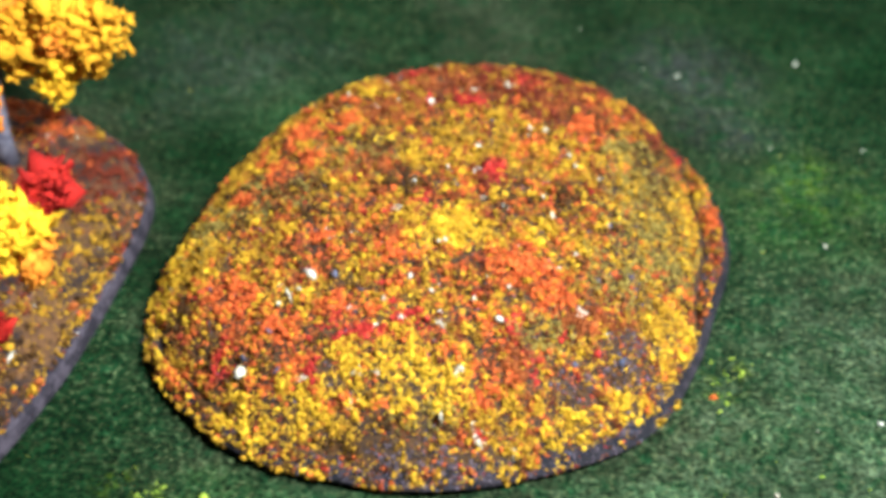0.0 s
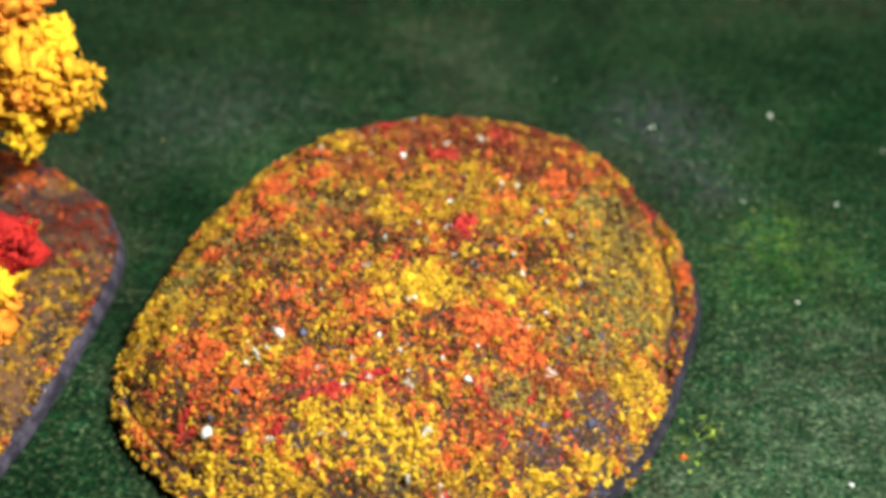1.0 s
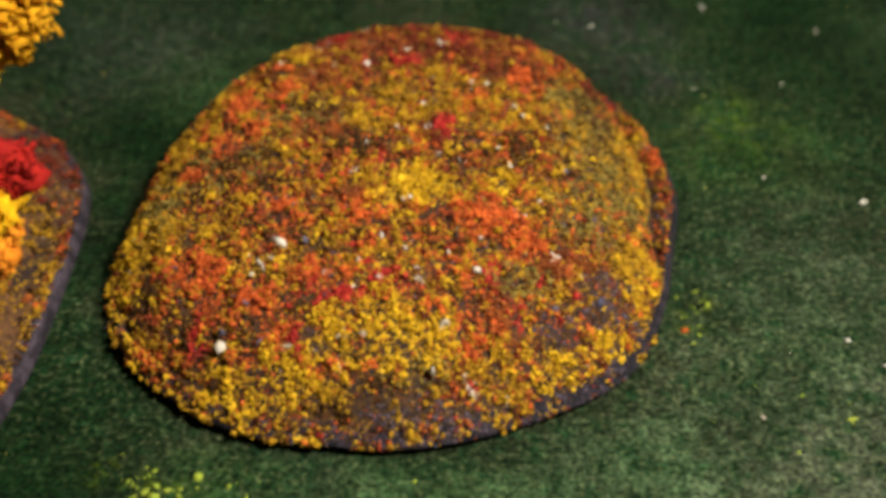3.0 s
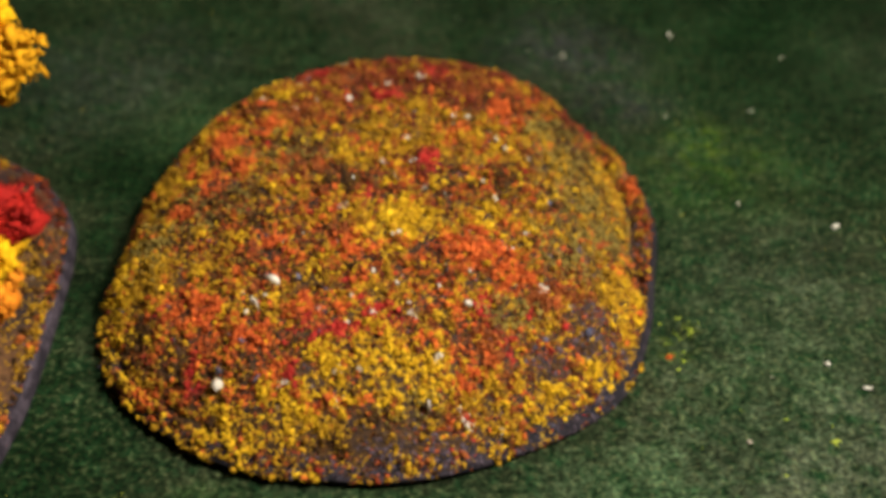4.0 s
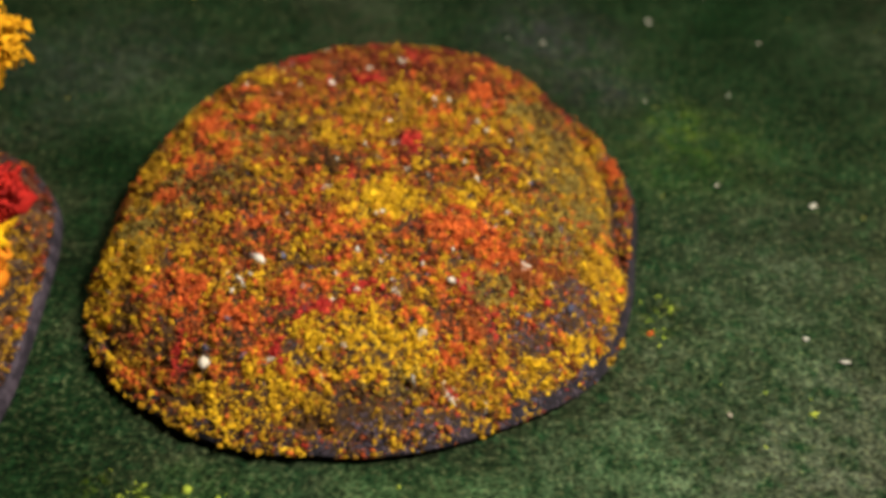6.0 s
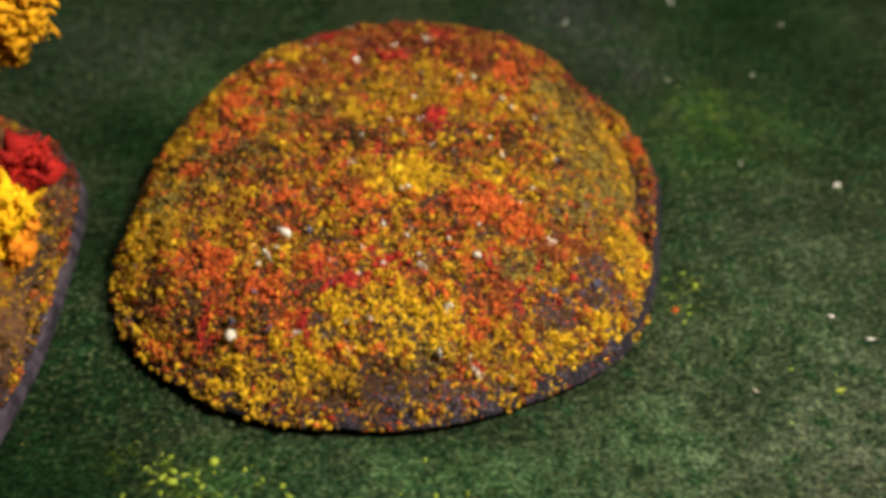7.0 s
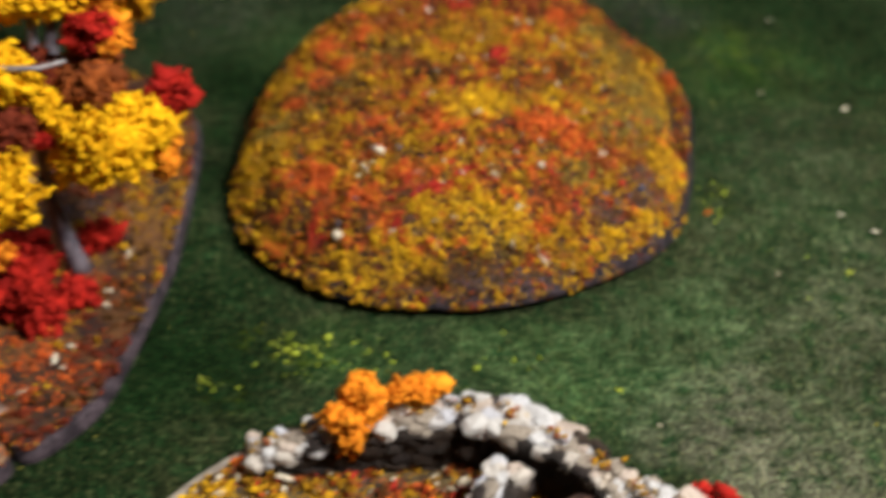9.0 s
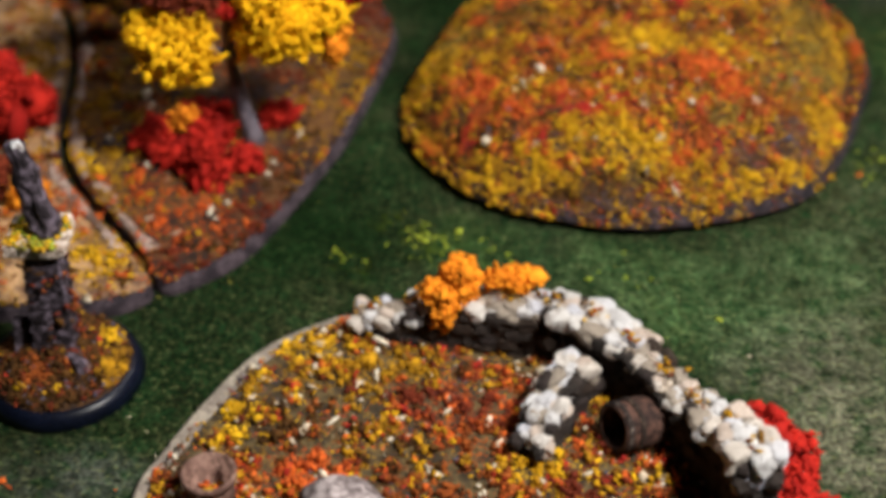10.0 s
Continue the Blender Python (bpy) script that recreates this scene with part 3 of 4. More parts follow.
    kind[(drift < -0.30) & (swap < 0.3) & (kind < 7)] = 6
    warped = xy + 0.0045 * np.stack([bumps(xy, 0.014, 11.0), bumps(xy, 0.014, 17.0)], 1) + 0.003 * np.stack([bumps(xy, 0.005, 12.0), bumps(xy, 0.005, 18.0)], 1)
    for p, w in zip(patches, weights(warped, patches)):
        take = RNG.uniform(size=len(xy)) < (0.72 if p[4] == 11 else 0.55 if p[4] in (6, 8) else 0.84 if p[4] == 0 else 0.85 if p[4] in (3, 9) else 0.80) * w * hold
        kind[take] = p[4]
    if cluster:
        xy = np.repeat(xy, cluster, 0) + RNG.normal(0, spread, (len(xy) * cluster, 2))
        kind = np.repeat(kind, cluster)
        ok = outline_hit(xy)
        xy, kind = xy[ok], kind[ok]
    keep = (kind != 9) | tiny
    # a loose, uneven cover
    thin = bumps(xy, 0.009, 5.0) + 0.5 * bumps(xy, 0.004, 9.0)
    keep &= RNG.uniform(size=len(xy)) < 1 - bare * (thin < -0.02) * 2
    xy, kind = xy[keep], kind[keep]
    z = top(xy)
    r = RNG.uniform(sizes[0], sizes[1], len(xy)) * np.where(RNG.uniform(size=len(xy)) < 0.12, 1.35, 1.0)
    places = np.column_stack([xy, z + lift * r + (RNG.uniform(0, pile, len(xy)) if cluster else 0)])
    for i in [k for k in range(len(COLOURS)) if k != 10]:
        m = kind == i
        heap(NAMES[i], places[m], r[m], COLOURS[i], parent, tiny=tiny or flaky)


def on_hill(xy):
    s, a = hill_polar(xy)
    lip = ledge(a)
    groove = (lip > 0.03) & (np.abs(s - 1 + lip) < 0.008 + 0.014 * bumps(xy, 0.01, 44.0))
    return (s < np.where((a > -66) & (a < 60), 0.975, 0.995)) & ~groove


HILL_BOX = (-0.12, -0.08, 0.15, 0.18)
UNDER_MIX = [4, 24, 10, 1.5, 22, 9, 26, 0.2, 0.5, 2]
HILL_MIX = [15, 33, 17, 2.5, 18, 6, 9, 0.5, 0.3, 0.3]
scatter(hill, on_hill, HILL_BOX, hill_top, 90000, HILL_PATCHES, UNDER_MIX, (0.00045, 0.0009), bare=0.12, tiny=True, hold=0.62)
scatter(hill, on_hill, HILL_BOX, hill_top, 7500, HILL_PATCHES, HILL_MIX, (0.00031, 0.00066), bare=0.46, lift=0.55, cluster=10, hold=1.0, pile=0.0026, spread=0.00082)
scatter(hill, on_hill, HILL_BOX, hill_top, 8500, HILL_PATCHES, HILL_MIX, (0.00042, 0.00090), bare=0.46, lift=0.55, cluster=10, hold=1.0, pile=0.0024, spread=0.00095, flaky=True)


def rim_band(xy):
    s, a = hill_polar(xy)
    return (s > 0.972) & (s < 1.012) & (np.abs(a + 100) < 85) & (bumps(xy, 0.012, 21.0) > np.where(np.abs(a + 78) < 14, 0.12, np.where(a > -66, 0.10, -0.30)))


scatter(hill, rim_band, HILL_BOX, lambda xy: RNG.uniform(0.0044, 0.0070, len(xy)), 44000, RIM_PATCHES, [34, 40, 5, 0.5, 8, 0, 9, 0, 0, 0], (0.0004, 0.0008), bare=0.2, lift=0.2, cluster=3, drifts=False)


def rim_bare(xy):
    s, a = hill_polar(xy)
    return (s > 0.955) & (s < 1.006) & (np.abs(a + 78) < 32)


scatter(hill, rim_bare, HILL_BOX, lambda xy: np.interp(hill_polar(xy)[0], [0.955, 0.97, 0.99, 1.0, 1.006], [0.0122, 0.0104, 0.0077, 0.0057, 0.0050]), 60000, [], [1, 5, 2, 1, 3, 3, 12, 0, 3, 40], (0.0004, 0.0008), bare=0.2, tiny=True, drifts=False)
FLAKES = [(0.011, 0.001), (0.019, -0.004), (-0.024, -0.002), (-0.026, -0.009), (-0.030, -0.011), (-0.033, -0.014), (0.003, -0.010), (0.010, -0.017), (0.043, -0.012), (-0.042, -0.036), (0.029, -0.049),
          (0.068, 0.026), (0.060, 0.083), (0.063, 0.077), (0.018, 0.124), (-0.011, 0.108), (0.031, 0.128), (0.057, 0.043), (0.050, 0.096), (0.025, 0.082), (0.002, 0.110), (0.034, -0.004)]
FLAKES = np.array(FLAKES)
heap("cream_flock", np.column_stack([FLAKES, hill_top(FLAKES) + 0.0026]) - (0, 0.0022, 0), RNG.uniform(0.0010, 0.0014, len(FLAKES)), CREAM, hill)
GRIT = np.array([(-0.039, -0.021), (-0.029, -0.038), (-0.034, -0.025), (-0.042, -0.032), (0.078, 0.047), (-0.015, -0.001), (0.087, -0.014)])
heap("slate_grit", np.column_stack([GRIT, hill_top(GRIT) + 0.0024]) - (0, 0.0022, 0), np.full(len(GRIT), 0.0010), SLATE, hill)
part("twig", tube([(-0.080, -0.006, 0.006), (-0.0845, -0.009, 0.0065), (-0.088, -0.011, 0.0050)], [0.0012, 0.0010, 0.0005], 6), DARK_BARK, hill, "black twig end")


# ---- foam foliage, trees and shrubs ----
def foliage(parent, name, centre, radii, material, dense=1.0, grain_size=0.00085):
    """A clump of torn foam: crumbs packed over an uneven ellipsoid, with gaps and loose bits."""
    r = np.array(radii if isinstance(radii, tuple) else (radii,) * 3)
    area = 4 * math.pi * ((r[0] * r[1]) ** 1.6 / 3 + (r[0] * r[2]) ** 1.6 / 3 + (r[1] * r[2]) ** 1.6 / 3) ** (1 / 1.6)
    n = int(dense * 1.8 * area / grain_size**2 / 2.2) + 6
    d = RNG.normal(size=(n, 3))
    d /= np.linalg.norm(d, axis=1)[:, None]
    seed = Vector((RNG.uniform(0, 50), 0, 0))
    lobes = np.concatenate([np.zeros((1, 3)), RNG.normal(0, 0.36, (4, 3))])
    swell = np.r_[0.80, RNG.uniform(0.50, 0.72, 4)]
    pick = RNG.choice(5, n, p=swell**2 / np.sum(swell**2))
    uneven = np.array([0.40 * noise.noise(Vector(v * 1.7) + seed * (1 + i)) + 0.22 * noise.noise(Vector(v * 4.3) + seed) for v, i in zip(d, pick)])
    places = np.array(centre) + r * (lobes[pick] + d * (swell[pick] + uneven + 0.06 * RNG.normal(size=n))[:, None])
    size = grain_size * np.exp(RNG.normal(0.0, 0.38, n))
    k = 26
    d = RNG.normal(size=(k, 3))
    d /= np.linalg.norm(d, axis=1)[:, None]
    places = np.concatenate([places, np.array(centre) + d * r * 0.40])
    size = np.concatenate([size, np.full(k, 0.48 * r.min())])
    places[:, 2] = np.maximum(places[:, 2], 0.4 * size + 0.001)
    return heap(name, places, size, material, parent, kind="")


def limb(parent, name, points, r0, r1, material, sides=8):
    k = len(points)
    return part(name, tube(points, [r0 + (r1 - r0) * i / (k - 1) for i in range(k)], sides), material, parent, "", True)


# ---- the wood: two plates that fit along a winding joint ----
JOINT = [(-0.158, -0.139), (-0.176, -0.118), (-0.204, -0.092), (-0.226, -0.068), (-0.240, -0.038), (-0.250, -0.005), (-0.262, 0.027), (-0.276, 0.055), (-0.29, 0.075)]
PLATE_A = smooth_loop([(-0.141, -0.127), (-0.129, -0.107), (-0.119, -0.068), (-0.1105, -0.026), (-0.107, 0.02), (-0.106, 0.055), (-0.110, 0.079), (-0.126, 0.104),
                       (-0.150, 0.122), (-0.175, 0.132), (-0.22, 0.138), (-0.265, 0.125)] + JOINT[::-1])
PLATE_B = smooth_loop([(x - 0.0030, y - 0.0015) for x, y in JOINT] + [(-0.32, 0.105), (-0.38, 0.08), (-0.41, 0.0), (-0.40, -0.09), (-0.34, -0.155), (-0.27, -0.178),
                      (-0.215, -0.167), (-0.187, -0.159), (-0.172, -0.155)])


SEAM = smooth_loop(JOINT + JOINT[::-1])


def drawn_in(outline, by):
    """The outline moved inwards, but hardly along the joint of the two plates."""
    c = outline.mean(0)
    d = outline - c
    near = np.array([np.hypot(*(SEAM - p).T).min() for p in outline])
    by = by * np.clip((near - 0.003) / 0.012, 0.34, 1.0)
    return c + d * (1 - by / np.linalg.norm(d, axis=1))[:, None]


def plate(name, outline, label, patches, mix, count, box, high=0.006, edge=None, earth=None, fine=3.0, big=(0.0004, 0.0009), margin=0.0):
    """A flocked base plate with a bare sloping edge."""
    ob = thing(name, (*outline.mean(0), 0), label, "base plate")
    part("plate", slab(outline, high, 0.0016), edge or PLATE_EDGE, ob, "bare painted edge")
    inner = drawn_in(outline, 0.0026 + margin)

    def top(xy):
        return high + 0.0005 + 0.0012 * np.maximum(bumps(xy, 0.02, 1.0), 0)

    def hit(xy):
        return inside(xy + 0.0022 * np.stack([bumps(xy, 0.008, 2.0), bumps(xy, 0.008, 7.0)], 1), inner)

    bm = slab(drawn_in(outline, 0.0042 + margin), high + 0.001, 0.002, high - 0.002)
    part("earth", bm, earth or DRY_EARTH, ob, "brown painted earth")
    scatter(ob, hit, box, top, int(fine * count), patches, mix, (0.00045, 0.0009), bare=0.24, tiny=True)
    scatter(ob, hit, box, top, count // 4, patches, mix, big, bare=0.5, lift=0.6, cluster=6, pile=0.0017)
    return ob


# flock colours; some brown, maroon and slate patches paint the trees' shade
A_PATCHES_AND_SHADE = [
    (-0.118, -0.03, 0.010, 0.04, 1), (-0.122, 0.0, 0.012, 0.02, 6), (-0.115, 0.05, 0.008, 0.03, 6), (-0.130, -0.065, 0.012, 0.015, 6),
    (-0.135, -0.085, 0.014, 0.03, 5), (-0.128, -0.045, 0.012, 0.02, 4), (-0.150, -0.125, 0.02, 0.012, 5),
    (-0.232, -0.026, 0.020, 0.026, 1), (-0.215, -0.060, 0.020, 0.020, 0), (-0.190, -0.085, 0.022, 0.016, 1), (-0.205, -0.005, 0.03, 0.012, 11), (-0.222, 0.02, 0.02, 0.02, 11),
    (-0.155, -0.105, 0.03, 0.020, 2), (-0.165, -0.088, 0.026, 0.014, 2), (-0.125, 0.09, 0.03, 0.03, 5), (-0.145, 0.08, 0.03, 0.03, 5), (-0.122, 0.03, 0.012, 0.05, 1),
    (-0.17, 0.005, 0.03, 0.02, 9), (-0.15, 0.03, 0.025, 0.02, 6), (-0.20, -0.05, 0.02, 0.02, 1), (-0.205, -0.02, 0.018, 0.012, 4), (-0.18, 0.05, 0.03, 0.03, 6),
    # slate paints a clump's shadow; brown and maroon, shade behind trunk and along the edge
    (-0.13, -0.02, 0.012, 0.03, 1), (-0.216, -0.047, 0.012, 0.006, 8), (-0.132, -0.092, 0.016, 0.030, 5), (-0.128, -0.055, 0.014, 0.030, 6), (-0.124, -0.02, 0.014, 0.024, 6), (-0.145, -0.115, 0.020, 0.014, 6), (-0.175, 0.015, 0.03, 0.012, 6), (-0.150, 0.020, 0.02, 0.010, 5), (-0.19, 0.045, 0.03, 0.02, 4), (-0.225, 0.03, 0.02, 0.02, 1), (-0.21, -0.030, 0.020, 0.008, 1), (-0.212, -0.062, 0.012, 0.008, 0), (-0.185, -0.078, 0.014, 0.010, 2), (-0.185, 0.12, 0.05, 0.02, 2),
]
B_PATCHES = [(-0.262, -0.02, 0.014, 0.03, 1), (-0.262, 0.02, 0.03, 0.03, 0), (-0.205, -0.120, 0.03, 0.016, 1), (-0.225, -0.095, 0.014, 0.02, 10), (-0.20, -0.145, 0.03, 0.012, 10), (-0.19, -0.13, 0.025, 0.02, 0), (-0.215, -0.105, 0.02, 0.02, 2), (-0.24, -0.09, 0.02, 0.02, 4), (-0.265, 0.0, 0.03, 0.03, 1), (-0.25, -0.12, 0.03, 0.02, 4)]
wood_a = plate("wood_base", PLATE_A, "flocked wood base plate with mauve-brown edge under the autumn trees", A_PATCHES_AND_SHADE, [5, 20, 16, 4, 30, 18, 20, 1.2, 0.6, 8], 17000, (-0.30, -0.15, -0.10, 0.15))
wood_b = plate("wood_base", PLATE_B, "flocked wood base plate beside a winding joint", B_PATCHES, [9, 36, 14, 3, 20, 4, 12, 1.0, 0.5, 6], 12000, (-0.31, -0.19, -0.15, 0.12), earth=OCHRE_EARTH)


def joint_edge(owner, shift, sign):
    """The worn pale edge of a plate along the winding joint: a thin rounded strip of varying width."""
    bm = bmesh.new()
    path = smooth_loop(JOINT)[7 : 8 * (len(JOINT) - 1)] + shift
    rows = []
    for i, p in enumerate(path):
        d = path[min(i + 1, len(path) - 1)] - path[max(i - 1, 0)]
        side = sign * np.array([d[1], -d[0]]) / np.hypot(*d)
        wide = 0.0060 + 0.0055 * noise.noise((p[0] * 70, p[1] * 70, 3.0 + sign))
        rows.append([bm.verts.new((*(p + side * w), z)) for w, z in ((0.0014, 0.0055), (0.0020, 0.0074), (0.0020 + 0.5 * wide, 0.0078), (0.0020 + wide, 0.0064))])
    for a, b in zip(rows, rows[1:]):
        for k in range(3):
            bm.faces.new((a[k], b[k], b[k + 1], a[k + 1]))
        bm.faces.new((a[3], b[3], b[0], a[0]))
    bm.faces.new(rows[0])
    bm.faces.new(rows[-1][::-1])
    bmesh.ops.recalc_face_normals(bm, faces=bm.faces[:])
    part("worn_edge", bm, JOINT_EDGE, owner, "pale worn edge along the joint", True)


joint_edge(wood_a, np.array([0.0, 0.0]), 1)
joint_edge(wood_b, np.array([-0.0030, -0.0015]), -1)
leaf_bits = np.array([(-0.205, -0.02), (-0.21, -0.012), (-0.19, -0.066), (-0.178, -0.074), (-0.152, -0.092), (-0.148, -0.098), (-0.162, -0.11), (-0.214, -0.05), (-0.135, -0.062), (-0.13, -0.03), (-0.146, -0.086)])
heap("cream_flock", np.column_stack([leaf_bits, np.full(len(leaf_bits), 0.0088)]), RNG.uniform(0.0011, 0.0020, len(leaf_bits)), CREAM, wood_a)


def autumn_tree(at, label, trunk, clumps, limbs, twigs=(), bark=None, thick=0.0042, grain_size=0.00085):
    ob = thing("autumn_tree", at, label, "model tree", "trees on the wood base")
    n = len(trunk)
    part("trunk", tube(trunk, [thick * (1.5 if i == 0 else 1.0 - 0.6 * i / (n - 1)) for i in range(n)], 12), bark or BARK, ob, "", True)
    boughs = [(limb(ob, "branch", points, 0.0018, 0.0007, bark or BARK), Vector(points[-1])) for points in limbs]
    for points in twigs:
        limb(ob, "twig", points, 0.0013, 0.0007, TWIG, 6)
    for x, y, z, r, colour in clumps:
        bough = min(boughs, key=lambda b: (b[1] - Vector((x, y, z))).length)
        foliage(bough[0], "foliage_clump", (x, y, z), r, colour, 1.0, grain_size)
    return ob


autumn_tree(
    (-0.150, -0.036, 0.006), "crooked grey model tree with yellow, orange and red foam leaves",
    [(-0.1495, -0.036, 0.005), (-0.1505, -0.037, 0.014), (-0.1525, -0.039, 0.03), (-0.154, -0.041, 0.047), (-0.1548, -0.041, 0.062), (-0.154, -0.039, 0.085), (-0.151, -0.036, 0.112), (-0.150, -0.034, 0.135)],
    [
        (-0.124, -0.042, 0.080, (0.018, 0.013, 0.0150), LEAF_YELLOW), (-0.111, -0.038, 0.079, (0.010, 0.009, 0.009), LEAF_YELLOW), (-0.143, -0.045, 0.066, 0.0068, LEAF_YELLOW),
        (-0.133, -0.046, 0.065, (0.004, 0.004, 0.006), LEAF_YELLOW), (-0.1030, -0.028, 0.087, (0.0078, 0.008, 0.008), RED), (-0.107, -0.040, 0.0655, (0.0052, 0.0048, 0.0065), LEAF_ORANGE),
        (-0.178, -0.055, 0.069, (0.020, 0.014, 0.0135), LEAF_YELLOW), (-0.168, -0.050, 0.091, (0.017, 0.011, 0.009), MAROON), (-0.160, -0.046, 0.108, (0.010, 0.009, 0.013), LEAF_YELLOW),
        # the rust clump here is coloured to stand in for shade inside the crown
        (-0.147, -0.046, 0.092, (0.006, 0.006, 0.010), LEAF_YELLOW), (-0.133, -0.036, 0.100, (0.012, 0.010, 0.011), RUST), (-0.131, -0.036, 0.119, (0.008, 0.007, 0.006), RED),
        (-0.127, -0.030, 0.118, (0.008, 0.008, 0.010), LEAF_ORANGE), (-0.152, -0.030, 0.134, (0.018, 0.014, 0.010), LEAF_YELLOW), (-0.135, -0.028, 0.136, (0.012, 0.011, 0.010), LEAF_ORANGE),
        # rust and maroon clumps at the trunk stand in for the crown's shade
        (-0.180, -0.036, 0.126, (0.011, 0.010, 0.009), LEAF_ORANGE), (-0.194, -0.033, 0.117, 0.007, LEAF_YELLOW), (-0.152, -0.049, 0.082, 0.004, RED), (-0.145, -0.034, 0.086, (0.009, 0.007, 0.009), RUST),
        (-0.152, -0.036, 0.104, (0.008, 0.007, 0.011), MAROON),
    ],
    [
        [(-0.154, -0.040, 0.055), (-0.142, -0.042, 0.062), (-0.125, -0.042, 0.070), (-0.108, -0.034, 0.080)], [(-0.154, -0.041, 0.057), (-0.165, -0.049, 0.062), (-0.178, -0.055, 0.068)],
        [(-0.154, -0.039, 0.078), (-0.143, -0.037, 0.092), (-0.126, -0.032, 0.114)], [(-0.153, -0.039, 0.082), (-0.166, -0.045, 0.096), (-0.182, -0.036, 0.122)],
    ],
    [[(-0.182, -0.050, 0.121), (-0.168, -0.053, 0.120), (-0.158, -0.054, 0.1165)], [(-0.158, -0.054, 0.116), (-0.146, -0.053, 0.1155), (-0.137, -0.050, 0.1165)]],
)
autumn_tree(
    (-0.176, 0.088, 0.006), "dark-trunked model tree with hanging yellow foam leaves",
    [(-0.176, 0.088, 0.005), (-0.1755, 0.087, 0.02), (-0.174, 0.086, 0.04), (-0.170, 0.087, 0.065), (-0.165, 0.089, 0.095), (-0.163, 0.09, 0.12)],
    [
        (-0.142, 0.088, 0.084, (0.017, 0.014, 0.015), LEAF_AMBER), (-0.132, 0.09, 0.066, (0.008, 0.009, 0.012), LEAF_AMBER), (-0.143, 0.083, 0.06, (0.007, 0.007, 0.012), LEAF_YELLOW),
        (-0.141, 0.078, 0.074, (0.007, 0.005, 0.006), LEAF_ORANGE), (-0.132, 0.092, 0.091, (0.008, 0.008, 0.007), LEAF_YELLOW), (-0.161, 0.083, 0.072, (0.013, 0.011, 0.014), LEAF_AMBER),
        (-0.171, 0.086, 0.088, (0.014, 0.012, 0.012), LEAF_ORANGE), (-0.153, 0.09, 0.108, (0.016, 0.012, 0.010), LEAF_ORANGE), (-0.132, 0.086, 0.072, 0.004, RED),
    ],
    [[(-0.172, 0.087, 0.058), (-0.160, 0.087, 0.072), (-0.142, 0.090, 0.082)], [(-0.168, 0.088, 0.08), (-0.155, 0.089, 0.098), (-0.135, 0.092, 0.105)], [(-0.166, 0.088, 0.09), (-0.15, 0.09, 0.106), (-0.128, 0.094, 0.112)]],
    grain_size=0.00115,
)
# trunk made thick and black to stand in for the deep shade round it too
autumn_tree(
    (-0.286, 0.090, 0.006), "model tree with dark red foam leaves, its thick black trunk also standing for shade",
    [(-0.286, 0.090, 0.005), (-0.285, 0.090, 0.02), (-0.282, 0.092, 0.05), (-0.28, 0.094, 0.09), (-0.277, 0.095, 0.12)],
    [
        (-0.228, 0.060, 0.030, (0.018, 0.013, 0.014), MAROON), (-0.240, 0.052, 0.046, (0.008, 0.007, 0.007), LEAF_ORANGE), (-0.305, 0.075, 0.035, (0.016, 0.012, 0.014), RED),
        (-0.276, 0.100, 0.115, (0.020, 0.018, 0.012), MAROON), (-0.246, 0.090, 0.085, (0.016, 0.014, 0.012), RUST), (-0.250, 0.060, 0.056, (0.010, 0.009, 0.007), MAROON),
        (-0.31, 0.100, 0.08, (0.016, 0.014, 0.012), MAROON),
    ],
    [[(-0.283, 0.091, 0.04), (-0.262, 0.08, 0.05), (-0.240, 0.066, 0.05)], [(-0.282, 0.092, 0.05), (-0.295, 0.085, 0.06), (-0.31, 0.08, 0.07)]],
    bark=DARK_BARK, thick=0.010, grain_size=0.0015,
)


def shrub(label, clumps, group=""):
    c = clumps[0]
    ob = thing("shrub", (c[0], c[1], 0.006), label, "model shrub", group)
    for x, y, z, r, colour in clumps:
        foliage(ob, "foliage_clump", (x, y, z), r, colour, 1.0, 0.00100)
    return ob


shrub("red foam shrub with one orange clump at the tree's foot", [
    (-0.174, -0.034, 0.014, (0.013, 0.011, 0.009), RED), (-0.192, -0.049, 0.012, (0.0105, 0.008, 0.008), RED), (-0.167, -0.054, 0.015, (0.0080, 0.013, 0.010), RED),
    (-0.161, -0.069, 0.011, (0.0100, 0.008, 0.007), RED), (-0.149, -0.056, 0.011, (0.007, 0.007, 0.006), RED), (-0.178, -0.060, 0.010, (0.008, 0.006, 0.006), RED), (-0.142, -0.020, 0.012, (0.0085, 0.007, 0.007), RED),
    (-0.182, -0.043, 0.0185, (0.0070, 0.006, 0.005), LEAF_ORANGE),
])
shrub("bright red foam shrub on the wood base", [
    (-0.263, -0.050, 0.022, (0.016, 0.012, 0.014), RED), (-0.250, -0.042, 0.019, (0.0085, 0.009, 0.011), RED), (-0.268, -0.040, 0.030, (0.012, 0.011, 0.010), RED),
    (-0.232, -0.100, 0.012, (0.007, 0.006, 0.006), LEAF_ORANGE), (-0.255, -0.098, 0.014, (0.014, 0.010, 0.009), MAROON),
])

# ---- the ruin ----
RUIN = smooth_loop([(-0.130, -0.250), (-0.1265, -0.222), (-0.120, -0.196), (-0.109, -0.168), (-0.091, -0.148), (-0.070, -0.134), (-0.040, -0.126), (-0.005, -0.126), (0.027, -0.135),
                    (0.054, -0.155), (0.076, -0.178), (0.094, -0.200), (0.106, -0.230), (0.106, -0.270), (0.088, -0.318), (0.03, -0.345), (-0.05, -0.345), (-0.110, -0.305)])
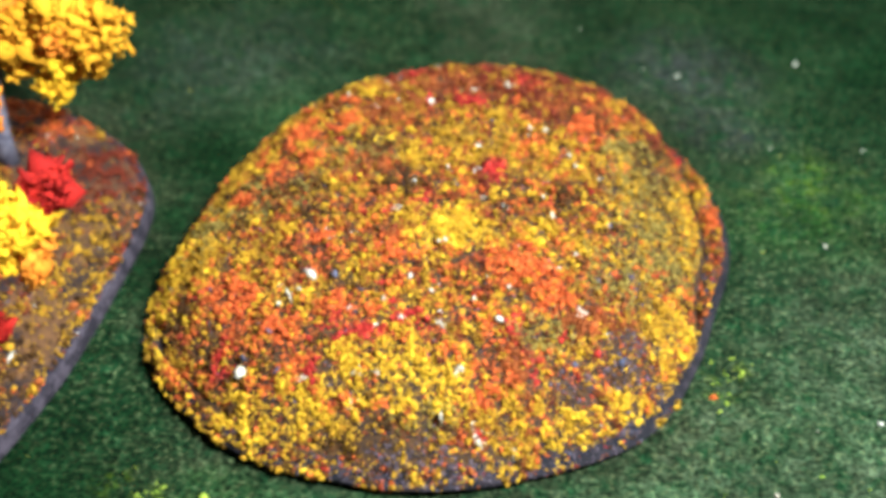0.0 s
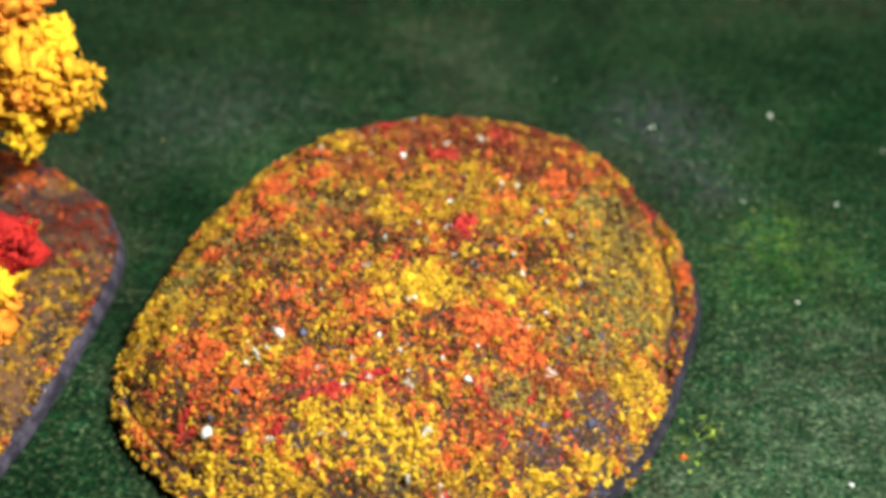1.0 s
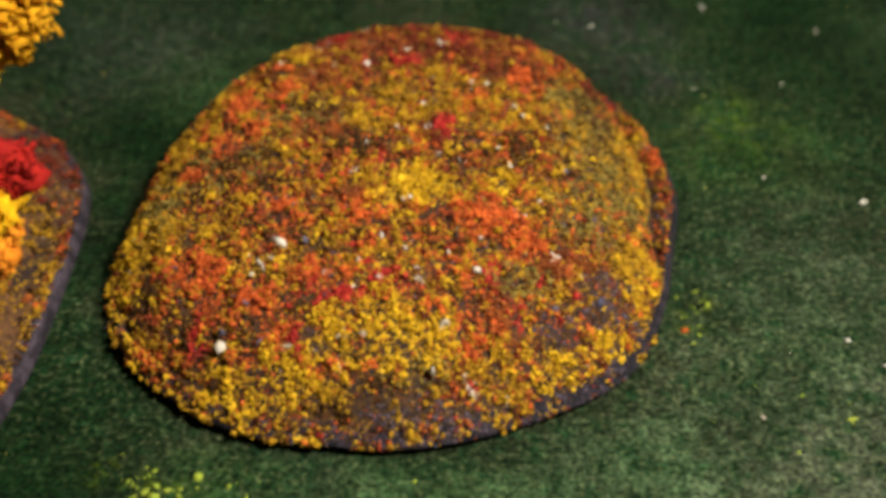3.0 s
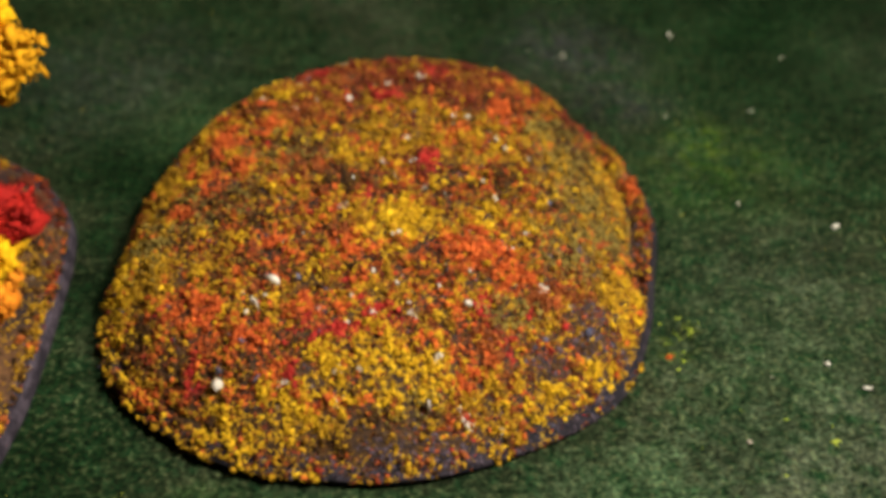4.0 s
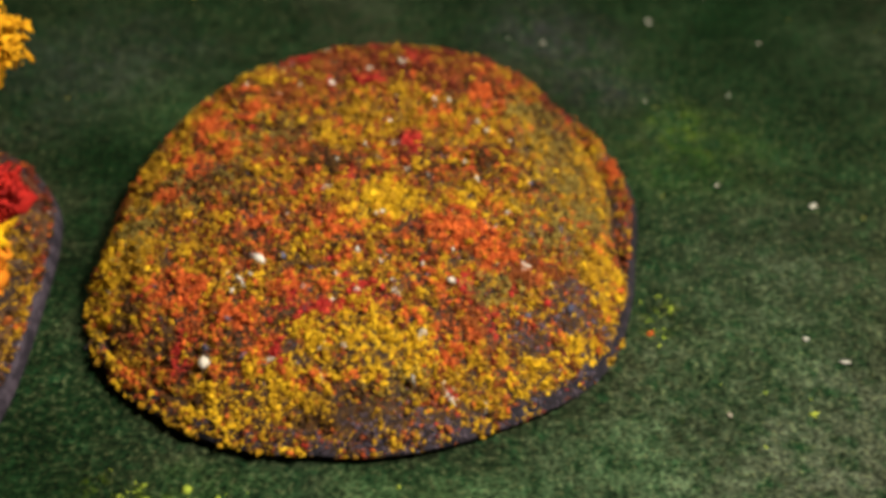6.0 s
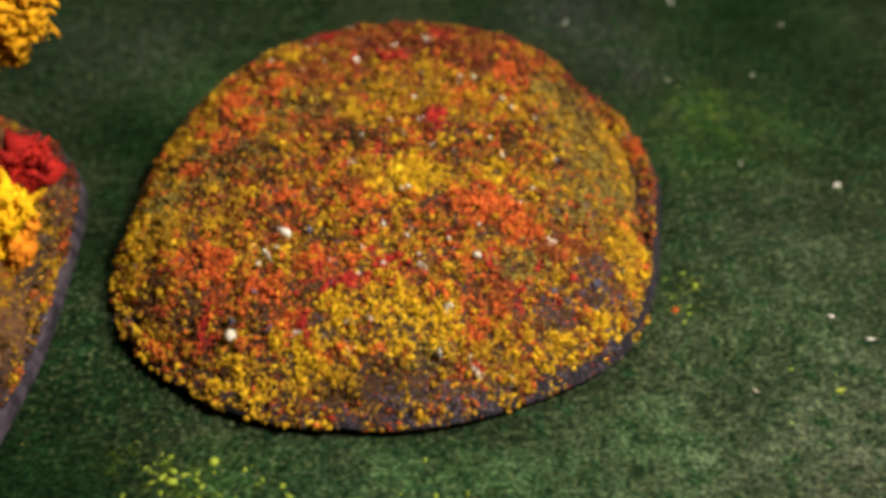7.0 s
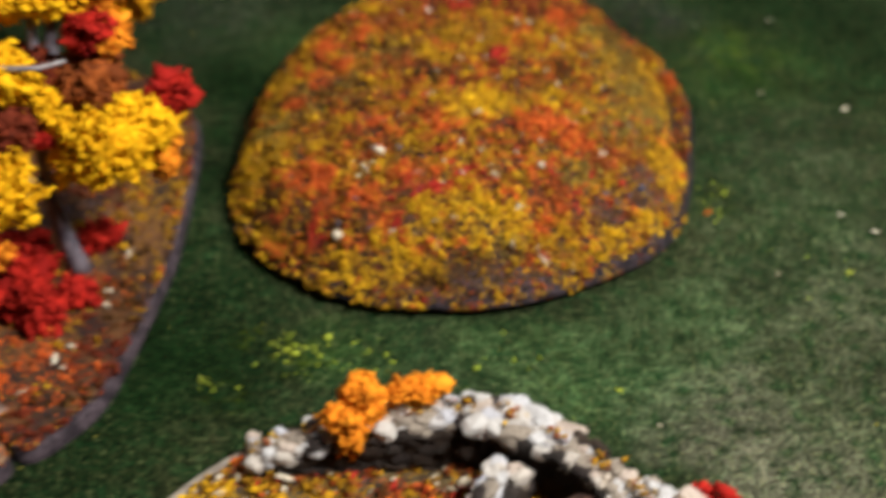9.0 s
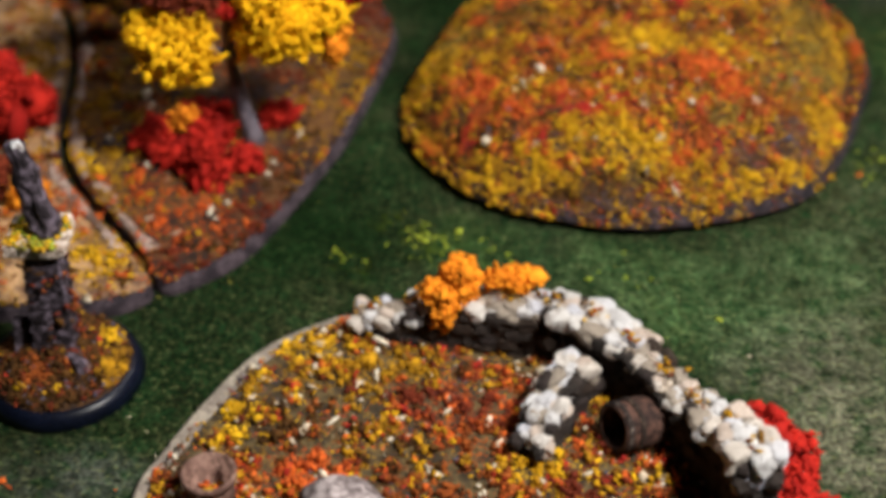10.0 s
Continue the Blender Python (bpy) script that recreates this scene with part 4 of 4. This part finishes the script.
R_PATCHES = [
    (-0.075, -0.175, 0.02, 0.02, 1), (-0.02, -0.19, 0.03, 0.02, 2), (-0.01, -0.20, 0.02, 0.02, 4), (-0.108, -0.205, 0.012, 0.02, 0), (-0.09, -0.165, 0.02, 0.01, 0),
    (-0.085, -0.205, 0.02, 0.02, 6), (-0.04, -0.215, 0.02, 0.014, 6), (-0.05, -0.17, 0.02, 0.012, 1), (0.012, -0.212, 0.022, 0.010, 0), (0.03, -0.225, 0.02, 0.02, 5), (-0.02, -0.225, 0.03, 0.012, 4), (-0.07, -0.23, 0.02, 0.015, 2),
    (-0.112, -0.19, 0.01, 0.02, 9), (-0.118, -0.212, 0.008, 0.03, 10), (-0.105, -0.175, 0.014, 0.010, 10), (-0.05, -0.145, 0.04, 0.006, 10), (-0.072, -0.190, 0.02, 0.014, 10), (-0.02, -0.222, 0.02, 0.012, 10), (-0.03, -0.185, 0.025, 0.012, 5),
]
ruin_base = plate("ruin_base", RUIN, "round flocked base plate with pale edge under the stone ruin", R_PATCHES, [9, 14, 15, 9, 27, 14, 18, 4, 0.6, 6], 21000, (-0.14, -0.28, 0.11, -0.12), 0.0045, PALE_EDGE, OLIVE_EARTH, 3.0, (0.0004, 0.0010), 0.003)


def on_ruin(xy):
    return inside(xy, drawn_in(RUIN, 0.010))


scatter(ruin_base, on_ruin, (-0.14, -0.28, 0.11, -0.12), lambda xy: 0.0062 + 0.0012 * np.maximum(bumps(xy, 0.02, 1.0), 0), 2600, R_PATCHES, [9, 14, 18, 14, 28, 16, 8, 2, 0, 0], (0.0007, 0.0014), bare=0.5, lift=0.6, cluster=4, pile=0.0016,
        spread=0.0013, flaky=True)
leaf_bits = RNG.uniform((-0.12, -0.28), (0.085, -0.15), (120, 2))
leaf_bits = leaf_bits[inside(leaf_bits, drawn_in(RUIN, 0.012))]
heap("cream_flock", np.column_stack([leaf_bits, np.full(len(leaf_bits), 0.0074)]), RNG.uniform(0.0009, 0.0017, len(leaf_bits)), CREAM, ruin_base)


def stone_meshes(material, count, name):
    """Rounded, uneven blocks about one unit across."""
    v, f = ball(2)
    out = []
    for i in range(count):
        w = np.sign(v) * np.abs(v) ** 0.58
        w = w * 0.62 * (1 + 0.10 * RNG.normal(size=(len(v), 1)) + 0.12 * np.sin(v @ RNG.normal(size=(3, 1)) * 2.5))
        me = bpy.data.meshes.new(name)
        me.from_pydata(w.tolist(), [], f.tolist())
        me.materials.append(material)
        out.append(me)
    return out


PALE, DIM = stone_meshes(PALE_STONE, 7, "pale_block"), stone_meshes(DARK_STONE, 7, "dark_block")
DULL_STONE = two_tone("beige_worn_stone", (0.14, 0.105, 0.08), (0.56, 0.48, 0.40), 300.0, fine=600.0, edge=(0.40, 0.62))
DULL = stone_meshes(DULL_STONE, 6, "beige_block")
BLUE = stone_meshes(BLUE_STONE, 4, "blue_grey_block")


def stone(parent, meshes, at, size, turn):
    ob = new("stone", random.choice(meshes))
    ob.parent = parent
    ob.matrix_parent_inverse = Matrix.Translation(parent.matrix_basis.translation).inverted()
    tilt = Euler((random.uniform(-0.2, 0.2), random.uniform(-0.2, 0.2), turn + random.uniform(-0.25, 0.25)))
    ob.matrix_basis = Matrix.LocRotScale(at, tilt, [c * random.uniform(0.85, 1.2) for c in size])


def along(path, step):
    """Places every step metres along a path: x, y, height and heading."""
    p = np.array(path)
    run = np.r_[0, np.cumsum(np.hypot(*np.diff(p[:, :2], axis=0).T))]
    for s in np.arange(step / 2, run[-1], step):
        x, y, h = (np.interp(s, run, p[:, i]) for i in range(3))
        dx, dy = (np.interp(min(s + 0.004, run[-1]), run, p[:, i]) - np.interp(max(s - 0.004, 0), run, p[:, i]) for i in range(2))
        yield x, y, h, math.atan2(dy, dx)


def core(path, half, low):
    """The dark rubble core inside the stones."""
    bm = bmesh.new()
    rows = []
    for x, y, h, a in along(path, 0.005):
        nx, ny = -math.sin(a) * half, math.cos(a) * half
        top = h - 0.005
        rows.append([bm.verts.new(c) for c in ((x - nx, y - ny, low), (x + nx, y + ny, low), (x + nx, y + ny, top), (x - nx, y - ny, top))])
    for a, b in zip(rows, rows[1:]):
        for k in range(4):
            bm.faces.new((a[k], b[k], b[(k + 1) % 4], a[(k + 1) % 4]))
    bm.faces.new(rows[0])
    bm.faces.new(rows[-1][::-1])
    bmesh.ops.recalc_face_normals(bm, faces=bm.faces[:])
    return bm


def crust(path, half):
    """The rounded, uneven mortar and rubble along a wall's top."""
    bm = bmesh.new()
    rows = []
    for x, y, h, a in along(path, 0.0016):
        row = []
        for k in range(9):
            w = math.pi * k / 8
            lump = 1 + 0.5 * noise.noise(Vector((x, y, 0.002 * k)) * 260) + 0.25 * noise.noise(Vector((x, y, 0.002 * k)) * 600)
            across, up = -math.cos(w) * half * (0.85 + 0.15 * lump), h - 0.0046 + 0.0036 * math.sin(w) ** 0.6 * lump
            row.append(bm.verts.new((x - math.sin(a) * across, y + math.cos(a) * across, up)))
        rows.append(row)
    for a, b in zip(rows, rows[1:]):
        for k in range(9):
            bm.faces.new((a[k], b[k], b[(k + 1) % 9], a[(k + 1) % 9]))
    bm.faces.new(rows[0])
    bm.faces.new(rows[-1][::-1])
    bmesh.ops.recalc_face_normals(bm, faces=bm.faces[:])
    return bm


CRUST = two_tone("cream_brown_rubble_crust", (0.10, 0.065, 0.045), (0.62, 0.53, 0.44), 420.0, fine=700.0, bump=0.0009, edge=(0.40, 0.60))


def ruined_wall(label, path, half, bright, step=0.0068, course=0.0050, low=0.0045):
    ob = thing("stone_ruin", (path[0][0], path[0][1], low), label, "ruined wall", "walls of the ruin")
    part("core", core(path, half * 0.8, low), DARK_STONE, ob, "dark mortar core")
    part("crust", crust(path, half * 1.12), CRUST, ob, "pale rubble crust along the top")
    for x, y, h, a in along(path, step):
        n = Vector((-math.sin(a), math.cos(a), 0))
        t = Vector((math.cos(a), math.sin(a), 0))
        k, z = 0, low + course * 0.45
        while z < h - 0.45 * course:
            for side in (-1, 1):
                p = Vector((x, y, z)) + n * side * half * random.uniform(0.8, 1.0) + t * step * (0.5 * (k % 2) + random.uniform(-0.12, 0.12))
                stone(ob, DIM, p, (step * 1.08, half * 0.75, course * 1.08), a)
            k, z = k + 1, z + course
        white = any(low_x < x < high_x for low_x, high_x in bright)
        for i in range(8 if white else 9):
            p = Vector((x, y, h + random.uniform(-0.0042, -0.0008))) + n * random.uniform(-1.15, 1.15) * half + t * random.uniform(-0.5, 0.5) * step
            k = random.uniform(0.70, 1.10) if white else random.uniform(0.42, 0.78)
            stone(ob, DULL if i % (9 if white else 3) == 1 else PALE, p, (step * 1.05 * k * random.uniform(0.8, 1.25), half * 0.95 * k, course * 1.0 * k), a + random.uniform(-0.5, 0.5))
    if path[-1][2] > 0.04:
        for z in (0.008, 0.014, 0.020, 0.026, 0.032):
            for w in (-0.8, 0.0, 0.8):
                stone(ob, BLUE if z > 0.03 and w < 0.5 else DIM, Vector((x, y, z)) + n * w * half + t * random.uniform(0.003, 0.0055), (0.0050, 0.0052, 0.0062), a + random.uniform(-0.4, 0.4))
        for along_wall, across in ((0.001, -1.15), (0.0035, 0.15), (-0.0045, 0.9), (-0.0075, -0.6)):
            stone(ob, PALE, Vector((x, y, 0.0405)) + n * across * half + t * along_wall, (0.0068, 0.0064, 0.0060), a + random.uniform(-0.5, 0.5))
    return ob


WALL_PATH = [
    (-0.074, -0.148, 0.012), (-0.056, -0.147, 0.018), (-0.038, -0.147, 0.023), (-0.02, -0.147, 0.027), (0.0, -0.147, 0.029), (0.017, -0.152, 0.031), (0.031, -0.162, 0.031),
    (0.045, -0.174, 0.029), (0.057, -0.186, 0.028), (0.069, -0.201, 0.032), (0.077, -0.213, 0.041), (0.080, -0.223, 0.043)]
long_wall = ruined_wall("curved ruined wall of dark stones with pale cap stones", WALL_PATH, 0.0062, [(0.006, 0.034), (0.066, 0.09)])
ruined_wall("short broken wall stub with pale cap stones", [(0.023, -0.161, 0.014), (0.019, -0.168, 0.018), (0.0155, -0.174, 0.026), (0.011, -0.183, 0.024), (0.007, -0.193, 0.021), (0.004, -0.203, 0.014)], 0.0052, [(0.0, 0.0175)])
# ochre flock caught between the cap stones
spots = [p for i, p in enumerate(along(WALL_PATH, 0.0045)) if i % 4 in (0, 1)]
moss = np.repeat(np.array([p[:3] for p in spots]), 7, 0)
moss = moss + RNG.normal(0, 0.0019, moss.shape) * (1, 1, 0.25) + (0, 0, 0.0020)
heap("mustard_flock", moss[::2], RNG.uniform(0.0005, 0.0010, len(moss[::2])), GOLD, long_wall)
heap("yellow_flock", moss[1::4], RNG.uniform(0.0005, 0.0010, len(moss[1::4])), YELLOW, long_wall)
heap("rust_flock", moss[3::4], RNG.uniform(0.0005, 0.0010, len(moss[3::4])), RUST, long_wall)


def lathe(profile, sides=28, ring=False):
    """A turned shape about z from pairs of radius and height."""
    bm = bmesh.new()
    rings = [[bm.verts.new((r * math.cos(k * math.tau / sides), r * math.sin(k * math.tau / sides), z)) for k in range(sides)] for r, z in profile]
    for lo, hi in zip(rings, rings[1:]):
        for k in range(sides):
            bm.faces.new((lo[k], lo[(k + 1) % sides], hi[(k + 1) % sides], hi[k]))
    if ring:
        for k in range(sides):
            bm.faces.new((rings[-1][k], rings[-1][(k + 1) % sides], rings[0][(k + 1) % sides], rings[0][k]))
    else:
        bm.faces.new(rings[0][::-1])
        bm.faces.new(rings[-1])
    bmesh.ops.recalc_face_normals(bm, faces=bm.faces[:])
    return bm


def placed(bm, m):
    bmesh.ops.transform(bm, matrix=m, verts=bm.verts[:])
    return bm


barrel = thing("barrel", (0.038, -0.186, 0.0055), "dark brown open barrel lying against the ruined wall", "barrel")
LIE = Matrix.Translation((0.0425, -0.187, 0.0135)) @ Vector((-0.74, -0.62, 0.22)).to_track_quat("Z", "Y").to_matrix().to_4x4()
barrel_body = part("body", placed(lathe([(0.0075, -0.010), (0.0088, -0.005), (0.0094, 0.002), (0.0088, 0.011), (0.0086, 0.0145), (0.0070, 0.0145), (0.0068, 0.004)]), LIE), WOOD, barrel, "", True)
for z, r in ((-0.004, 0.0092), (0.008, 0.0093), (0.0130, 0.0090)):
    part("hoop", placed(lathe([(r - 0.0006, z - 0.0009), (r + 0.0004, z - 0.0009), (r + 0.0004, z + 0.0009), (r - 0.0006, z + 0.0009)], ring=True), LIE), DARK_STONE, barrel_body, "dark iron hoop", True)

bucket = thing("bucket", (-0.100, -0.247, 0.0055), "brown open bucket holding autumn flock, standing on the ruin base", "bucket")
STAND = Matrix.Translation((-0.100, -0.247, 0.0050)) @ Matrix.Diagonal((0.99, 0.99, 1.0, 1))
bucket_body = part("body", placed(lathe([(0.0078, 0.0), (0.0085, 0.008), (0.0092, 0.0165), (0.0084, 0.0165), (0.0074, 0.0045)]), STAND), CLAY, bucket, "", True)
part("hoop", placed(lathe([(0.0088, 0.0138), (0.0096, 0.0140), (0.0097, 0.0166), (0.0085, 0.0170)], ring=True), STAND), CLAY, bucket_body, "worn rim band", True)
fill = RNG.uniform(-0.0055, 0.0055, (60, 2))
for nm, colour, sl in (("orange_flock", ORANGE, slice(0, 22)), ("yellow_flock", YELLOW, slice(22, 50)), ("cream_flock", CREAM, slice(50, 60))):
    heap(nm, np.column_stack([fill[sl], np.full(len(fill[sl]), 0.0047)]) + (-0.100, -0.247, 0.0055), RNG.uniform(0.0008, 0.0014, len(fill[sl])), colour, bucket)


def boulder(label, at, size, material, waves=9.0):
    """A rounded stone with grooves down its sides, as one mesh."""
    bm = bmesh.new()
    bmesh.ops.create_icosphere(bm, subdivisions=4, radius=1.0)
    for v in bm.verts:
        d = v.co.normalized()
        groove = abs(math.sin(waves * math.atan2(d.y, d.x) / 2 + 3 * noise.noise(d * 1.5)))
        k = 1 + 0.16 * noise.noise(d * 2.2 + Vector(at) * 90) + 0.06 * noise.noise(d * 7) - 0.09 * (1 - groove) ** 3
        v.co = Vector((d.x * size[0], d.y * size[1], max(d.z, -0.55) * size[2])) * k
    bm.verts.ensure_lookup_table()
    low = min(v.co.z for v in bm.verts)
    bmesh.ops.translate(bm, vec=(0, 0, -low), verts=bm.verts[:])
    ob = new("boulder", mesh_of(bm, "boulder", material, True))
    ob.matrix_basis = Matrix.Translation(at)
    return tagged(ob, label, "boulder")


BOULDER = two_tone("streaked_boulder", (0.13, 0.10, 0.10), (0.42, 0.36, 0.36), 140.0, fine=500.0)
boulder("rounded grey-brown streaked boulder on the ruin base", (-0.053, -0.252, 0.0052), (0.0165, 0.014, 0.0145), BOULDER)
boulder("small mauve-brown boulder beside the ruined wall", (0.099, -0.233, 0.0045), (0.010, 0.009, 0.008), MAUVE)
shrub("orange foam creeper draped over the ruined wall", [
    (-0.037, -0.153, 0.024, (0.0052, 0.005, 0.010), LEAF_ORANGE), (-0.031, -0.145, 0.031, (0.0058, 0.005, 0.005), LEAF_ORANGE), (-0.043, -0.149, 0.028, (0.005, 0.004, 0.004), LEAF_ORANGE),
    (-0.014, -0.140, 0.032, (0.011, 0.005, 0.004), LEAF_ORANGE), (-0.034, -0.143, 0.036, (0.005, 0.004, 0.004), LEAF_ORANGE)], "creepers on the ruin")
shrub("bright red foam shrub behind the ruined wall", [
    (0.087, -0.199, 0.023, (0.009, 0.008, 0.009), RED), (0.094, -0.209, 0.018, (0.009, 0.008, 0.009), RED), (0.098, -0.220, 0.013, (0.009, 0.008, 0.008), RED), (0.079, -0.191, 0.024, (0.006, 0.005, 0.005), RED)],
    "creepers on the ruin")

# ---- the broken pillar on its round base ----
PX, PY = -0.179, -0.191
pillar = thing("stone_monument", (PX, PY, 0), "broken grey stone pillar on a flocked round black base", "pillar")
AT = Matrix.Translation((PX, PY, 0))
part("base", placed(lathe([(0.0305, 0.0), (0.0314, 0.0008), (0.0292, 0.0062), (0.0278, 0.0068)], 56), AT), BLACK, pillar, "round black plastic base", True)


def mound(xy):
    d = np.hypot(xy[:, 0] - PX, xy[:, 1] - PY)
    return 0.0066 + 0.013 * np.clip(1 - d / 0.027, 0, 1) ** 0.95 + 0.0015 * bumps(xy, 0.008, 4.0)


part("earth", placed(lathe([(0.0272, 0.0058), (0.0266, 0.0070), (0.018, 0.0100), (0.010, 0.0135), (0.006, 0.0155)], 40), AT), EARTH, pillar, "brown flocked mound", True)
scatter(pillar, lambda xy: np.hypot(xy[:, 0] - PX, xy[:, 1] - PY) < 0.0262, (PX - 0.027, PY - 0.027, PX + 0.027, PY + 0.027), mound, 2600,
        [(PX + 0.021, PY - 0.002, 0.007, 0.012, 1), (PX - 0.003, PY - 0.014, 0.008, 0.007, 4), (PX + 0.016, PY + 0.014, 0.007, 0.007, 0)], [0.6, 4, 0.5, 0.4, 6, 16, 84, 0.2, 5, 8], (0.0005, 0.0010), cluster=3, drifts=False, pile=0.0016)


def block(size, at, turn=0.0, taper=1.0, chip=0.05):
    """A worn stone block, narrower at the top by taper."""
    bm = bmesh.new()
    bmesh.ops.create_cube(bm, size=1.0)
    bmesh.ops.subdivide_edges(bm, edges=bm.edges[:], cuts=4, use_grid_fill=True)
    for v in bm.verts:
        k = 1 + (taper - 1) * (v.co.z + 0.5)
        c = Vector((v.co.x * k * size[0], v.co.y * k * size[1], v.co.z * size[2]))
        edge = sum(abs(x) > 0.49 for x in v.co)
        if edge > 1:
            c *= 1 - chip * (edge - 1) * random.uniform(0.4, 1.3)
        v.co = c + Vector(noise.noise_vector(c * 260 + Vector(at) * 50)) * 0.0006
    return placed(bm, Matrix.Translation(at) @ pose(0, 0, 0, 0, 0, turn))


CX, CY = PX - 0.001, PY + 0.003
for k in range(7):
    w = 0.0165 - 0.0004 * k if k else 0.020
    part("stone", block((w, w, 0.0072), (CX + 0.0002 * k, CY + 0.0003 * k, 0.0115 + 0.0069 * k), 12 + random.uniform(-4, 4), 0.97), GREY_STONE, pillar)
part("stone", block((0.010, 0.006, 0.022), (CX - 0.011, CY - 0.004, 0.017), 25, 0.6), GREY_STONE, pillar, "fallen grey slab")
part("stone", block((0.012, 0.007, 0.009), (CX + 0.011, CY - 0.010, 0.0135), -30, 0.7), GREY_STONE, pillar, "fallen blue-grey block")
part("capital", block((0.0220, 0.0205, 0.0055), (CX + 0.0005, CY + 0.003, 0.0635), 12, 1.04), PALE_STONE, pillar, "pale worn capital slab")
SHARD = Matrix.Translation((CX + 0.0045, CY + 0.003, 0.065)) @ pose(0, 0, 0, -4, -9, 12)
bm = bmesh.new()
bmesh.ops.create_cone(bm, cap_ends=True, segments=9, radius1=0.0062, radius2=0.0034, depth=0.037)
bmesh.ops.subdivide_edges(bm, edges=bm.edges[:], cuts=5, use_grid_fill=True)
for v in bm.verts:
    v.co += Vector(noise.noise_vector(v.co * 160)) * 0.0034 + Vector((0.0, 0.0, 0.0190))
part("shard", placed(bm, SHARD), GREY_STONE, pillar, "jagged leaning upper stump")
part("tip", placed(block((0.0048, 0.0042, 0.0035), (0.0005, 0, 0.0372), 20, 0.6), SHARD), PALE_STONE, pillar, "pale chipped tip")
smear = RNG.uniform((0, 0.014), (math.tau, 0.058), (130, 2))
smear = smear[RNG.uniform(size=130) < 0.2 + 0.8 * (np.cos(smear[:, 0] + 0.9) > 0.1)]
side_xy = np.column_stack([CX + 0.001 + 0.0088 * np.cos(smear[:, 0]), CY + 0.001 + 0.0088 * np.sin(smear[:, 0]), smear[:, 1]])
for nm, colour, sl in (("rust_flock", RUST, slice(0, 16)), ("maroon_flock", MAROON, slice(16, 50)), ("brown_flock", DARK, slice(50, 400))):
    heap(nm, side_xy[sl], RNG.uniform(0.0006, 0.0013, len(side_xy[sl])), colour, pillar)
top_xy = RNG.uniform(-0.0095, 0.0095, (150, 2)) + (CX + 0.001, CY + 0.001)
for nm, colour, sl in (("lime_flock", LIME, slice(0, 45)), ("yellow_flock", YELLOW, slice(45, 105)), ("olive_flock", OLIVE, slice(105, 150))):
    heap(nm, np.column_stack([top_xy[sl], np.full(len(top_xy[sl]), 0.0668)]), RNG.uniform(0.0006, 0.0013, len(top_xy[sl])), colour, pillar)

# ---- loose bits on the mat ----
WHITE_BITS = [(0.087, 0.211), (0.103, 0.207), (0.158, 0.226), (0.157, -0.015), (0.179, -0.008), (0.191, -0.021), (0.142, -0.047), (0.203, 0.074), (0.209, 0.206), (0.055, 0.242),
              (0.078, -0.132), (-0.137, -0.214), (-0.146, -0.208), (0.165, 0.09), (0.185, 0.16), (0.145, 0.155), (0.19, 0.25), (-0.13, -0.225)]
bits = np.array(WHITE_BITS)
ob = heap("loose_flakes", np.column_stack([bits, np.full(len(bits), 0.0006)]), RNG.uniform(0.0006, 0.0010, len(bits)), CREAM, None, flat=0.3)
tagged(ob, "small pale flakes scattered on the green mat", "flakes")
wide = RNG.uniform((-0.35, -0.25), (0.45, 0.55), (260, 2))
wide = wide[(hill_polar(wide)[0] > 1.01) & ~inside(wide, PLATE_A) & ~inside(wide, PLATE_B) & ~inside(wide, RUIN)]
ob = heap("loose_flock", np.column_stack([wide, np.full(len(wide), 0.0003)]), RNG.uniform(0.0003, 0.0007, len(wide)), OLIVE, None, flat=0.3)
tagged(ob, "tiny olive flock crumbs strewn over the green mat", "flock")
ob = heap("loose_flock", np.array([(0.1205, -0.0035, 0.0007), (-0.138, -0.243, 0.0006), (-0.178, -0.247, 0.002), (-0.176, -0.249, 0.001), (-0.180, -0.25, 0.0015)]), np.array([0.0011, 0.0007, 0.0015, 0.0011, 0.0013]), ORANGE, None)
tagged(ob, "orange flock crumbs lying on the green mat", "flock")

TUFTS = [(0.124, 0.003, 0.0050, 12), (0.131, 0.012, 0.003, 6), (-0.058, -0.088, 0.007, 24), (-0.066, -0.078, 0.005, 12), (-0.030, -0.092, 0.008, 12), (-0.092, -0.100, 0.004, 10), (0.035, -0.098, 0.015, 14), (0.155, -0.03, 0.02, 8), (0.09, -0.255, 0.004, 10)]
tufts = np.concatenate([RNG.normal((x, y), r, (n, 2)) for x, y, r, n in TUFTS])
tufts = tufts[(hill_polar(tufts)[0] > 1.01) & ~inside(tufts, RUIN)]
ob = heap("loose_flock", np.column_stack([tufts, np.full(len(tufts), 0.0005)]), RNG.uniform(0.0005, 0.0011, len(tufts)), LIME, None, flat=0.4)
tagged(ob, "lime green flock tufts on the green mat", "flock")
